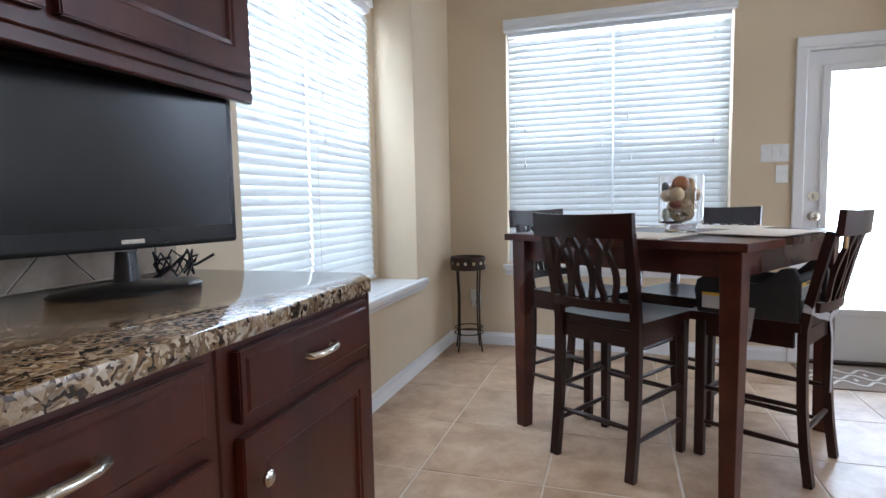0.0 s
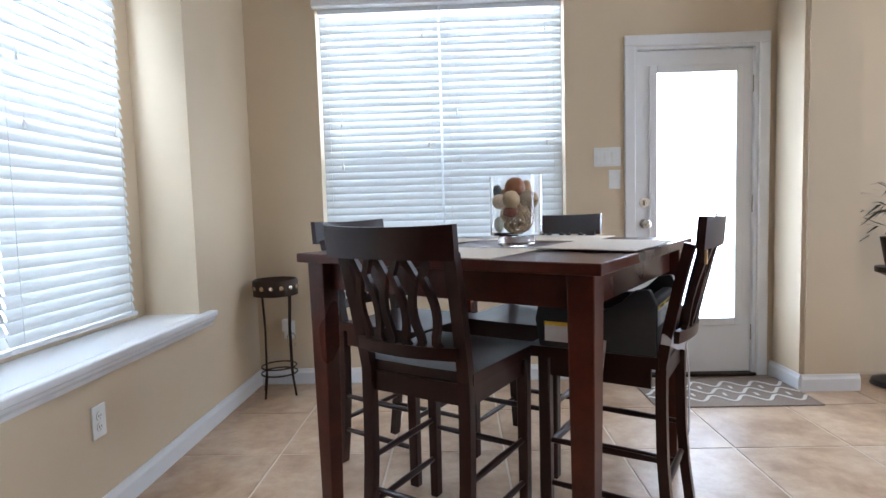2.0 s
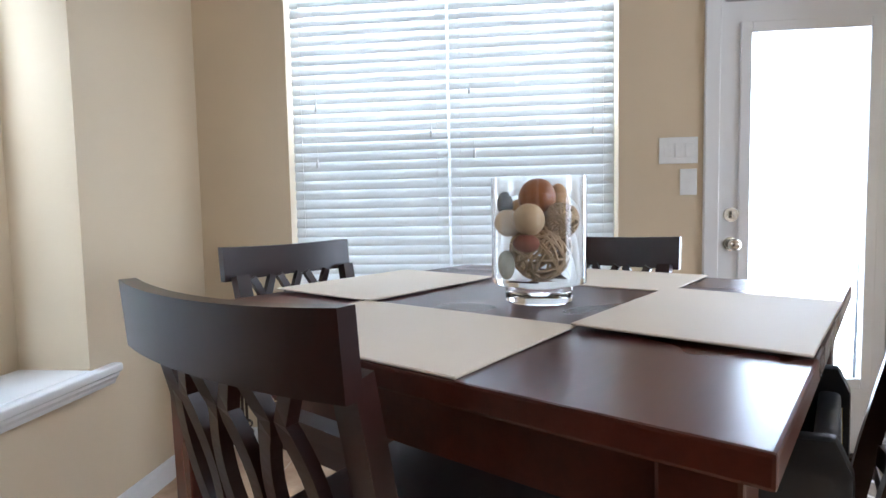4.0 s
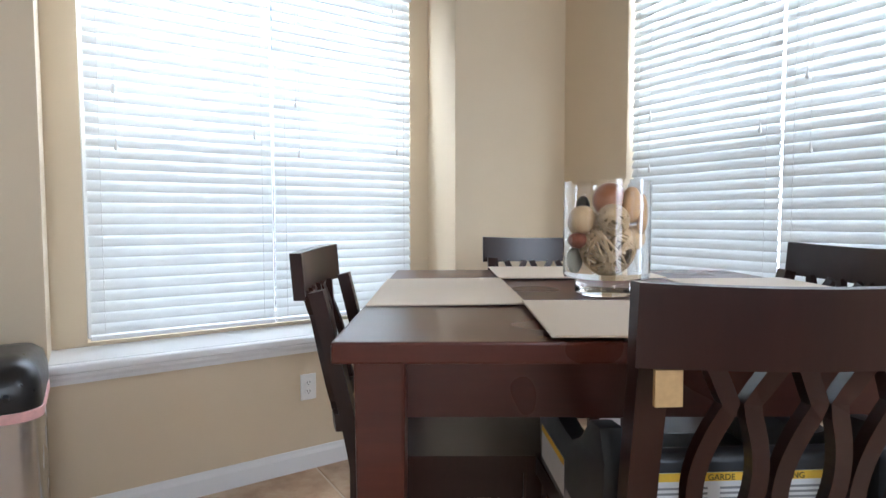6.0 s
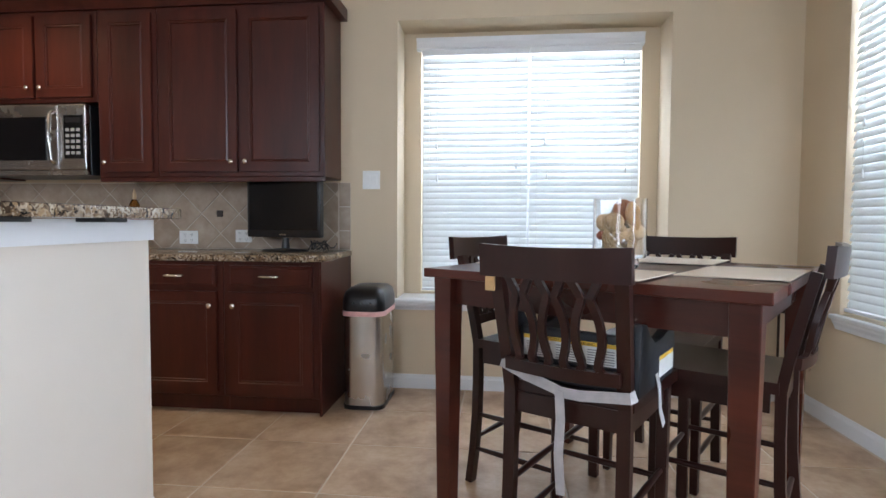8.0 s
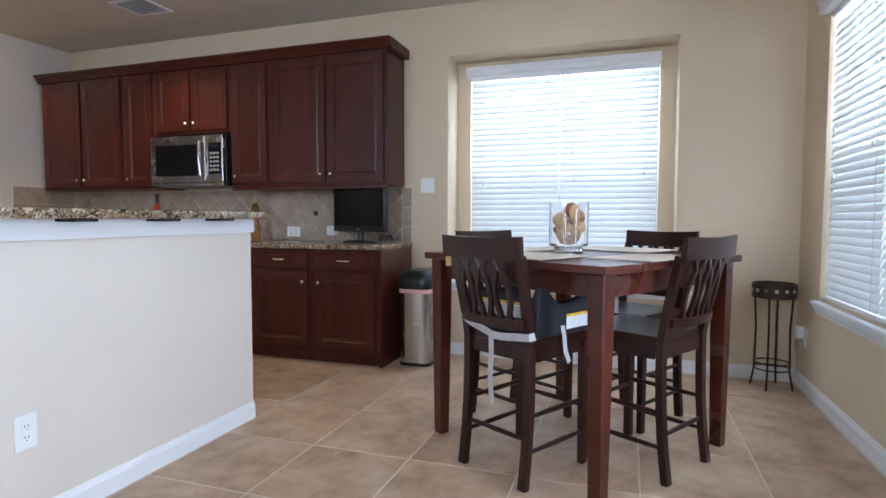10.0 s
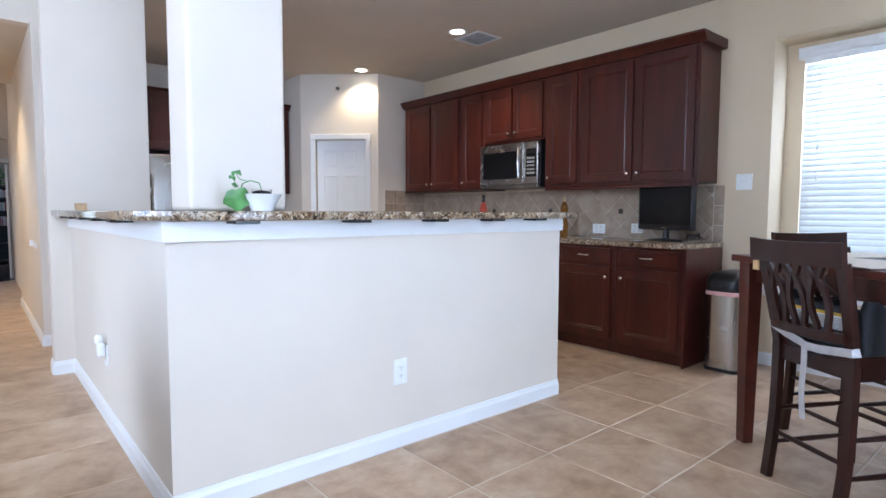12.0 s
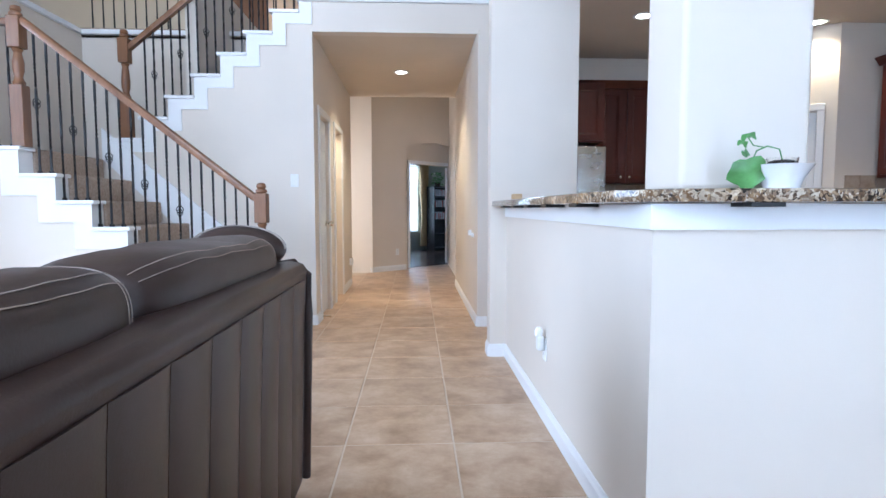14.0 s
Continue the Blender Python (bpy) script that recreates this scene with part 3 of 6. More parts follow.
def blind(name, label, m, w, h, cords):
    """Horizontal blind: x across from its middle, y towards the room, z up from the bottom rail."""
    bl = thing(name, m, label, "blind", "window blinds")
    pitch, depth, tilt = 0.0445, 0.050, radians(67)
    n = int((h - 0.07) / pitch)
    me = None
    for i in range(n):
        z = 0.045 + i * pitch
        if me is None:
            bm = bmesh.new()
            seg = 4
            prev = None
            for k in range(seg + 1):
                u = k / seg - 0.5
                y, zz = u * depth, 0.003 * (1 - (2 * u) ** 2)
                y2, z2 = y * math.cos(tilt) - zz * math.sin(tilt) * -1, -y * math.sin(tilt) + zz * math.cos(tilt)
                cur = [bm.verts.new((x, y2 + dy, z2 + dz)) for x in (-w / 2 + 0.004, w / 2 - 0.004) for dy, dz in ((0, 0), (0.0012, 0.0024))]
                if prev:
                    for a, b in ((0, 2), (3, 1), (1, 0), (2, 3)):
                        bm.faces.new((prev[a], prev[b], cur[b], cur[a]))
                else:
                    bm.faces.new((cur[0], cur[1], cur[3], cur[2]))
                prev = cur
            bm.faces.new((prev[2], prev[3], prev[1], prev[0]))
            bmesh.ops.recalc_face_normals(bm, faces=bm.faces[:])
            me = mesh_of("slat", bm, M_SLAT, 60)
        ob = new("slat", me)
        ob.parent = bl
        ob.location = (0, 0, z)
        ob.rotation_euler = (random.uniform(-0.012, 0.012), random.uniform(-0.0008, 0.0008), 0)
    part("bottom_rail", box_bm(-w / 2, -0.024, 0.0, w / 2, 0.024, 0.018, 0.003, 1), M_TRIM, bl)
    part("headrail", box_bm(-w / 2, -0.028, h - 0.045, w / 2, 0.028, h, 0.003, 1), M_TRIM, bl)
    for s in (-0.86, 0.86) if w < 0.9 else (-0.88, 0, 0.88):
        x = s * w / 2
        for y in (-0.018, 0.026):
            part("ladder_cord", cyl_bm((x, y, 0.01), (x, y, h - 0.04), 0.0011, n=5), M_WHITE, bl)
    for x, z in cords:
        part("pull_cord", cyl_bm((x, 0.034, z + 0.03), (x, 0.034, h - 0.05), 0.0009, n=5), M_WHITE, bl)
        part("tassel", lathe_bm([(0.002, 0.045), (0.0045, 0.03), (0.008, 0.008), (0.006, 0.0)][::-1], 10, (x, 0.034, z)), M_WHITE, bl, smooth=50)
    return bl


def valance(name, label, m, w, h=0.075):
    prof = [(0, 0), (0.055, 0), (0.062, 0.008), (0.058, 0.02), (0.055, h - 0.03), (0.066, h - 0.015), (0.074, h), (0, h)]
    bm = prism_bm(prof, "x", -w / 2, w / 2)
    ob = solid(name, bm, M_TRIM, label, "valance")
    ob.matrix_world = m
    return ob


# side window: blinds hang in the niche
SIDE = pose(-1.2, 2.755, W1[2], 0, 0, -90)
window_unit("window_1", "white sash window behind blinds in the niche", SIDE, W1[1] - W1[0], W1[3] - W1[2], 0)
for c, cords in ((2.385, [(-0.265, 0.99), (-0.26, 0.765), (0.285, 0.85), (0.28, 1.57)]), (3.128, [(-0.265, 1.015), (-0.25, 0.78), (0.275, 0.82), (0.25, 1.55)])):
    blind("blind", "white horizontal slat blind hanging half closed in the niche", pose(-1.075, c, 0.632, 0, 0, -90), 0.738, 1.68, [(-x, z) for x, z in cords])
valance("valance", "white moulded blind valance in the window niche", pose(NB + 0.002, 2.744, 2.303, 0, 0, -90), 1.53)
bm = box_bm(NB, N_Y0, 0.545, XC, N_Y1, 0.605)
box_bm(XC, N_Y0 - 0.025, 0.572, XC + 0.045, N_Y1 + 0.115, 0.605, 0.012, 3, bm)
prism_bm([(XC + 0.002, 0.530), (XC + 0.016, 0.530), (XC + 0.022, 0.546), (XC + 0.034, 0.560), (XC + 0.036, 0.571), (XC + 0.002, 0.571)], "y", N_Y0 - 0.012, N_Y1 + 0.10, bm)
structure("window_sill_1", bm, M_TRIM, "deep white painted window seat sill")

# back window
BACK = pose(0.385, YB + 0.13, W2[2], 0, 0, 180)
window_unit("window_2", "white sash window behind blinds", BACK, W2[1] - W2[0], W2[3] - W2[2], 0)
for c, cords in ((0.012, [(-0.245, 0.965), (0.295, 0.83), (-0.245, 0.705), (0.27, 1.50)]), (0.758, [(-0.275, 1.02), (0.275, 0.82), (-0.255, 0.73), (0.27, 1.51)])):
    blind("blind", "white horizontal slat blind hanging half closed", pose(c, YB + 0.035, 0.645, 0, 0, 180), 0.742, 1.70, [(-x, z) for x, z in cords])
valance("valance", "white moulded blind valance over the window", pose(0.385, YB - 0.002, 2.325, 0, 0, 180), 1.53)
bm = box_bm(W2[0], YB, 0.602, W2[1], YB + 0.1, 0.626)
box_bm(W2[0] - 0.03, YB - 0.045, 0.600, W2[1] + 0.03, YB, 0.627, 0.010, 3, bm)
prism_bm([(YB - 0.002, 0.545), (YB - 0.014, 0.545), (YB - 0.02, 0.565), (YB - 0.032, 0.585), (YB - 0.034, 0.599), (YB - 0.002, 0.599)], "x", W2[0] - 0.015, W2[1] + 0.015, bm)
structure("window_sill_2", bm, M_TRIM, "white painted window sill with apron")

# assumed living room windows, unseen, behind the camera
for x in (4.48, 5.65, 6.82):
    window_unit("window_3", "assumed tall white living room window, out of view", pose(x, YB + 0.12, 0.6, 0, 0, 180), 1.165, 3.8, 0)

# patio door
casing("door_casing_patio", "y", YB, -1, D1[0], D1[1], D1[3])
door = thing("door_1", pose(D1[0] + 0.02, YB + 0.03, 0.02), "white patio door with a full glass lite", "door")
door["kind"] = "structure"
DW, DH = D1[1] - D1[0] - 0.04, 1.995
g = (0.110, 0.612, 0.330, 1.870)
bm = wall_bm("y", 0, 0.044, 0, DW, 0, DH, [g])
part("slab", bm, M_TRIM, door)
bm = bmesh.new()
for l, r, b, t in ((g[0] - 0.035, g[0] + 0.012, g[2] - 0.035, g[3] + 0.035), (g[1] - 0.012, g[1] + 0.035, g[2] - 0.035, g[3] + 0.035), (g[0] + 0.012, g[1] - 0.012, g[2] - 0.035, g[2] + 0.012), (g[0] + 0.012, g[1] - 0.012, g[3] - 0.012, g[3] + 0.035)):
    box_bm(l, -0.012, b, r, 0.0, t, 0.005, 2, bm)
part("lite_frame", bm, M_TRIM, door)
p = part("pane", box_bm(g[0], 0.018, g[2], g[1], 0.024, g[3]), M_PANE, door)
p.visible_shadow = False
for z in (0.945, 1.075):
    bm = cyl_bm((0.045, 0.0, z), (0.045, -0.012, z), 0.031, n=24)
    if z < 1:
        cyl_bm((0.045, -0.012, z), (0.045, -0.04, z), 0.011, n=16, bm=bm)
        bmesh.ops.create_uvsphere(bm, u_segments=20, v_segments=12, radius=0.027, matrix=Matrix.Translation((0.045, -0.052, z)))
    else:
        box_bm(0.039, -0.03, z - 0.016, 0.051, -0.012, z + 0.016, 0.003, 2, bm)
    part("door_knob" if z < 1 else "deadbolt", bm, M_NICKEL, door, "satin nickel hardware", 40)
for z in (0.25, 1.05, 1.78):
    part("hinge", cyl_bm((DW + 0.006, -0.008, z - 0.05), (DW + 0.006, -0.008, z + 0.05), 0.008, n=10), M_NICKEL, door)
structure("threshold", box_bm(D1[0], YB - 0.02, 0, D1[1], YB + 0.2, 0.018, 0.004), M_BRONZE, "bronze door threshold")
bm = box_bm(D1[0], YB, 0.018, D1[0] + 0.018, YB + 0.2, D1[3])
box_bm(D1[1] - 0.018, YB, 0.018, D1[1], YB + 0.2, D1[3], bm=bm)
box_bm(D1[0] + 0.018, YB, D1[3] - 0.018, D1[1] - 0.018, YB + 0.2, D1[3], bm=bm)
structure("door_frame_patio", bm, M_TRIM, "white patio door jamb")


def panel_door(name, label, m, w, h, knob_x, lever=False):
    """White six-panel door; x along its width, its face towards -y."""
    d = thing(name, m, label, "door")
    d["kind"] = "structure"
    part("slab", box_bm(0, 0, 0, w, 0.035, h, 0.003, 1), M_TRIM, d)
    sx, gap = w * 0.15, w * 0.1
    pw = (w - 2 * sx - gap) / 2
    for c in (0, 1):
        x0 = sx + c * (pw + gap)
        for z0, z1 in ((0.10 * h, 0.42 * h), (0.47 * h, 0.79 * h), (0.84 * h, 0.94 * h)):
            bm = bmesh.new()
            for l, r, b, t in ((x0, x0 + 0.02, z0, z1), (x0 + pw - 0.02, x0 + pw, z0, z1), (x0 + 0.02, x0 + pw - 0.02, z0, z0 + 0.02), (x0 + 0.02, x0 + pw - 0.02, z1 - 0.02, z1)):
                box_bm(l, -0.007, b, r, 0.0, t, 0.003, 1, bm)
            box_bm(x0 + 0.045, -0.005, z0 + 0.045, x0 + pw - 0.045, 0.0, z1 - 0.045, 0.004, 1, bm)
            part("panel", bm, M_TRIM, d)
    bm = cyl_bm((knob_x, 0, 0.93), (knob_x, -0.045, 0.93), 0.012, n=14)
    cyl_bm((knob_x, 0, 0.93), (knob_x, -0.008, 0.93), 0.03, n=20, bm=bm)
    bmesh.ops.create_uvsphere(bm, u_segments=16, v_segments=10, radius=0.028, matrix=Matrix.Translation((knob_x, -0.055, 0.93)))
    part("door_knob", bm, M_NICKEL, d, "satin nickel knob", 40)
    return d


panel_door("door_2", "closed white six-panel pantry door", DIAG @ pose(0.778, -0.03, 0.01, 0, 0, 180), 0.61, 2.02, 0.55)
bm = bmesh.new()
for l, r, b, t in ((0.095, 0.16, 0, 2.04), (0.785, 0.85, 0, 2.04), (0.095, 0.85, 2.04, 2.105)):
    box_bm(l, 0.0, b, r, 0.018, t, 0.005, 1, bm)
bm.transform(DIAG)
structure("door_casing_pantry", bm, M_TRIM, "white pantry door casing")
panel_door("door_3", "closed white six-panel hall closet door", pose(HALL_L + 0.03, -2.665, 0.01, 0, 0, -90), 0.56, 2.0, 0.50)
casing("door_casing_closet", "x", HALL_L, -1, DOOR1[0], DOOR1[1], DOOR1[3])
casing("door_casing_bath", "x", HALL_L, -1, DOOR2[0], DOOR2[1], DOOR2[3])
bm = bmesh.new()
for l, r, b, t in ((0.97, 1.03, 0, 1.93), (2.09, 2.15, 0, 1.93), (0.97, 2.15, 1.93, 1.99)):
    box_bm(l, 0.182, b, r, 0.2, t, 0.005, 1, bm)
bm.transform(END)
structure("door_casing_study", bm, M_TRIM, "white study door casing")


# ---------------------------------------------------------------- kitchen
def framed_bm(w, h, frame_w):
    """A cabinet front in one piece: x across, z up, its face towards -y; a moulded frame round a recessed panel."""
    bm = box_bm(-w / 2, -0.02, -h / 2, w / 2, 0, h / 2)
    bmesh.ops.bevel(bm, geom=bm.edges[:], offset=0.003, segments=2, affect="EDGES")
    f = min((q for q in bm.faces if abs(q.normal.y) > 0.9), key=lambda q: q.calc_center_median().y)
    steps = ((frame_w, 0.0), (0.004, -0.004), (0.010, 0.002), (0.004, -0.007)) if frame_w > 0.03 else ((frame_w, 0.0), (0.005, 0.004))
    for thick, depth in steps:
        bmesh.ops.inset_individual(bm, faces=[f], thickness=thick, use_even_offset=True)
        for v in f.verts:
            v.co.y -= depth
    return bm


def shaker_front(name, y0, y1, z0, z1, x, hardware, parent):
    """Cabinet front facing +x with a framed, recessed panel."""
    bm = framed_bm(y1 - y0, z1 - z0, 0.055 if z1 - z0 > 0.3 else 0.012)
    bm.transform(Matrix.Translation((x, (y0 + y1) / 2, (z0 + z1) / 2)) @ Matrix.Rotation(radians(90), 4, "Z"))
    d = part(name, bm, M_CAB, parent)
    if hardware and hardware[0] == "knob":
        _, y, z = hardware
        part("knob", lathe_bm([(0.006, 0), (0.005, 0.012), (0.014, 0.018), (0.015, 0.024), (0.009, 0.029)], 16), M_NICKEL, d, "satin nickel knob", 50).matrix_world = pose(x + 0.02, y, z, 0, 90, 0)
    elif hardware:
        _, y, z = hardware
        pts = [(x + 0.02, y - 0.05, z), (x + 0.038, y - 0.05, z), (x + 0.046, y - 0.03, z), (x + 0.048, y, z), (x + 0.046, y + 0.03, z), (x + 0.038, y + 0.05, z), (x + 0.02, y + 0.05, z)]
        part("handle", tube_bm(pts, [0.010, 0.0085, 0.008, 0.0075, 0.008, 0.0085, 0.010], 10), M_NICKEL, d, "satin nickel bow handle", 50)
    return d


def cabinet(name, label, y0, y1, z0, z1, x0, x1, fronts, group):
    cab = thing(name, Matrix.Identity(4), label, "cabinet", group)
    part("body", box_bm(x0, y0 + 0.001, z0, x1, y1 - 0.001, z1, 0.003, 1), M_CAB, cab)
    for kind, a, b, c, d, hw in fronts:
        shaker_front(kind, a, b, c, d, x1, hw, cab)
    return cab


BX = XC + 0.618
for y0, y1 in ((0.99, 1.557), (0.42, 0.99), (-0.02, 0.42)):
    left = y0 > 0.9
    c = cabinet("base_cabinet", "dark cherry base cabinet with a drawer above a door", y0, y1, 0.10, 0.885, XC + 0.002, BX,
                [("drawer", y0 + 0.035, y1 - 0.035, 0.735, 0.862, ("handle", (y0 + y1) / 2, 0.80)),
                 ("door", y0 + 0.035, y1 - 0.035, 0.125, 0.71, ("knob", y0 + 0.07 if left else y1 - 0.07, 0.63))], "kitchen base cabinets")
    part("toe_kick", box_bm(XC + 0.002, y0 + 0.001, 0.0, BX - 0.06, y1 - 0.001, 0.0995), M_CAB, c)
    if left:
        part("end_panel", box_bm(XC + 0.002, y1 - 0.001, 0.0, BX + 0.001, y1 + 0.012, 0.885, 0.002, 1), M_CAB, c)
cabinet("base_cabinet", "dark cherry base cabinets running under the counter", -2.25, -0.82, 0.0, 0.885, XC + 0.002, BX, [], "kitchen base cabinets")

# countertop
bm = prism_bm([(XC + 0.002, -2.26), (BX + 0.045, -2.26), (BX + 0.045, 1.49), (BX - 0.02, 1.578), (XC + 0.002, 1.578)], "z", 0.885, 0.922, bevel=0.009)
solid("countertop", bm, M_GRANITE, "speckled brown granite kitchen countertop with polished edge", "countertop", smooth=40)

# upper cabinets
UX, UZ0, UZ1 = XC + 0.342, 1.388, 2.432
for y0, y1, z0, splits in ((0.43, 1.505, UZ0, 2), (0.03, 0.43, UZ0, 1), (-0.80, 0.03, 1.86, 2), (-1.17, -0.80, UZ0, 1), (-2.22, -1.17, UZ0, 2)):
    fr = []
    if splits == 2:
        ym = (y0 + y1) / 2
        fr = [("door", y0 + 0.03, ym - 0.012, z0 + 0.03, UZ1 - 0.03, ("knob", ym - 0.045, z0 + 0.09)), ("door", ym + 0.012, y1 - 0.03, z0 + 0.03, UZ1 - 0.03, ("knob", ym + 0.045, z0 + 0.09))]
    else:
        fr = [("door", y0 + 0.03, y1 - 0.03, z0 + 0.03, UZ1 - 0.03, ("knob", y0 + 0.06, z0 + 0.09))]
    cabinet("wall_cabinet", "dark cherry wall cabinet with recessed panel doors", y0, y1, z0, UZ1, XC + 0.002, UX, fr, "kitchen wall cabinets")
prof = [(XC + 0.002, UZ1), (UX + 0.02, UZ1), (UX + 0.03, UZ1 + 0.02), (UX + 0.05, UZ1 + 0.05), (UX + 0.065, UZ1 + 0.06), (UX + 0.065, UZ1 + 0.075), (XC + 0.002, UZ1 + 0.075)]
solid("crown_moulding", prism_bm(prof, "y", -2.24, 1.55), M_CAB, "dark cherry crown moulding along the wall cabinets", "moulding")
part("light_rail", box_bm(UX - 0.02, 0.031, UZ0 - 0.03, UX, 1.504, UZ0 - 0.001, 0.003, 1), M_CAB, bpy.data.objects["wall_cabinet"])

# bar top
def bar_top():
    z0, z1 = 1.118, 1.155
    y1, x1 = BAR_Y + 0.12, BAR_X + 0.11
    pts = [(0.90, 1.02), (0.85, 1.10), (0.835, 1.24), (0.85, y1 - 0.08), (0.90, y1 - 0.015), (0.98, y1), (3.02, y1), (3.20, y1 - 0.05), (x1 - 0.02, y1 - 0.19), (x1, y1 - 0.33), (x1, -1.199), (2.86, -1.199), (2.86, 1.02)]
    return prism_bm(pts, "z", z0, z1, bevel=0.008)


solid("bar_top", bar_top(), M_GRANITE, "speckled granite raised breakfast bar top", "countertop", smooth=40)


# ---------------------------------------------------------------- dining set
TT = Matrix.Translation(EYE_TABLE) @ Matrix.Rotation(radians(TABLE_TURN), 4, "Z")
T_H, T_S = 0.946, 0.552


def dining_table():
    t = thing("dining_table", TT, "dark cherry square counter-height dining table", "table")
    part("tabletop", box_bm(-T_S, -T_S, T_H - 0.032, T_S, T_S, T_H, 0.004, 2), M_TABLE, t)
    a = T_S - 0.075
    for n, (x0, y0, x1, y1) in enumerate(((-a, -a - 0.011, a, -a + 0.011), (-a, a - 0.011, a, a + 0.011), (-a - 0.011, -a, -a + 0.011, a), (a - 0.011, -a, a + 0.011, a))):
        part("apron", box_bm(x0, y0, T_H - 0.13, x1, y1, T_H - 0.0325), M_TABLE, t)
    for sx in (-1, 1):
        for sy in (-1, 1):
            c = T_S - 0.065
            bm = box_bm(-0.038, -0.038, 0, 0.038, 0.038, T_H - 0.0325, 0.005, 2)
            for v in bm.verts:
                k = max(0.0, (0.55 - v.co.z)) / 0.55
                v.co.x *= 1 - 0.28 * k
                v.co.y *= 1 - 0.28 * k
            bm.transform(Matrix.Translation((sx * c, sy * c, 0)))
            part("leg", bm, M_TABLE, t)
    return t


dining_table()


def dining_chair(m, label):
    """Counter-height chair: origin on the floor between its back legs, it faces +y."""
    c = thing("dining_chair", m, label, "chair", "chairs round the table")
    sz, top = 0.625, 1.05

    def back_y(z):
        return -0.02 - 0.10 * max(0.0, (z - 0.60) / 0.45) ** 1.15
    # saddle seat
    bm = bmesh.new()
    nx, ny = 8, 8
    grid = [[bm.verts.new(((i / nx - 0.5) * (0.43 - 0.03 * (1 - j / ny)), 0.005 + j / ny * 0.42, sz - 0.012 * (1 - (2 * i / nx - 1) ** 2) * math.sin(math.pi * (0.1 + 0.85 * j / ny)))) for i in range(nx + 1)] for j in range(ny + 1)]
    for j in range(ny):
        for i in range(nx):
            bm.faces.new((grid[j][i], grid[j][i + 1], grid[j + 1][i + 1], grid[j + 1][i]))
    r = bmesh.ops.extrude_face_region(bm, geom=bm.faces[:])
    for v in r["geom"]:
        if isinstance(v, bmesh.types.BMVert):
            v.co.z = sz - 0.036
    bmesh.ops.recalc_face_normals(bm, faces=bm.faces[:])
    part("seat", bm, M_CHAIR, c, smooth=40)
    for x0, y0, x1, y1 in ((-0.165, 0.37, 0.165, 0.39), (-0.165, 0.0, 0.165, 0.018), (-0.19, 0.03, -0.172, 0.36), (0.172, 0.03, 0.19, 0.36)):
        part("seat_rail", box_bm(x0, y0, sz - 0.10, x1, y1, sz - 0.036), M_CHAIR, c)
    for s in (-1, 1):
        bm = box_bm(s * 0.185 - 0.02, 0.35, 0, s * 0.185 + 0.02, 0.39, sz - 0.036, 0.004, 1)
        for v in bm.verts:
            k = max(0.0, 0.45 - v.co.z) / 0.45
            v.co.x = s * 0.185 + (v.co.x - s * 0.185) * (1 - 0.25 * k)
        part("leg", bm, M_CHAIR, c)
        zs = [0, 0.15, 0.3, 0.45, 0.6, 0.7, 0.8, 0.9, 0.97]
        pts = [(s * (0.178 + 0.014 * max(0, (z - 0.6) / 0.45)), (0.0 - 0.035 * ((0.45 - z) / 0.45) ** 2 if z < 0.45 else (0.0 if z < 0.6 else back_y(z) + 0.02)), z) for z in zs]
        part("leg", sweep_bm(pts, 0.0155, 0.019, (1, 0, 0)), M_CHAIR, c)
    # stretchers
    for z, a, b in ((0.20, (-0.18, -0.005), (0.18, -0.005)), (0.27, (-0.18, 0.37), (0.18, 0.37)), (0.15, (-0.18, 0), (-0.185, 0.37)), (0.15, (0.18, 0), (0.185, 0.37)), (0.30, (-0.18, 0), (-0.185, 0.37)), (0.30, (0.18, 0), (0.185, 0.37))):
        part("stretcher", tube_bm([(a[0], a[1], z), ((a[0] + b[0]) / 2, (a[1] + b[1]) / 2, z), (b[0], b[1], z)], [0.009, 0.012, 0.009], 8), M_CHAIR, c, smooth=50)
    # top rail, bowed backwards, and lower rail
    for z0, z1, hw, nm in ((0.955, top, 0.224, "top_rail"), (0.668, 0.705, 0.175, "back_rail")):
        bm = bmesh.new()
        prev = None
        for i in range(13):
            u = i / 12 * 2 - 1
            y = back_y((z0 + z1) / 2) - 0.028 * (1 - u * u)
            lift = -0.006 * (1 - u * u) if z1 > 1 else 0
            cur = [bm.verts.new((u * hw, y + dy - 0.008 * (zz - z0) / 0.1, zz)) for dy, zz in ((-0.012, z0), (0.012, z0), (0.012, z1 + lift), (-0.012, z1 + lift))]
            if prev:
                for k in range(4):
                    bm.faces.new((prev[k], prev[(k + 1) % 4], cur[(k + 1) % 4], cur[k]))
            else:
                bm.faces.new(cur[::-1])
            prev = cur
        bm.faces.new(prev)
        bmesh.ops.recalc_face_normals(bm, faces=bm.faces[:])
        part(nm, bm, M_CHAIR, c, smooth=40)
    # three looped splats
    for k in (-1, 0, 1):
        bm = bmesh.new()
        for s in (-1, 1):
            pts = []
            for i in range(17):
                f = i / 16
                z = 0.70 + f * 0.258
                if f < 0.80:
                    off = 0.010 + 0.026 * math.sin(math.pi * f / 0.80) ** 0.9
                else:
                    off = 0.010 + 0.026 * ((f - 0.80) / 0.20)
                if f < 0.08:
                    off += 0.02 * (1 - f / 0.08)
                x = k * 0.098 + s * off
                u = x / 0.2
                pts.append((x, back_y(z) - 0.026 * (1 - u * u), z))
            sweep_bm(pts, 0.0105, 0.0085, (0, 1, 0), bm)
        part("splat", bm, M_CHAIR, c)
    return c


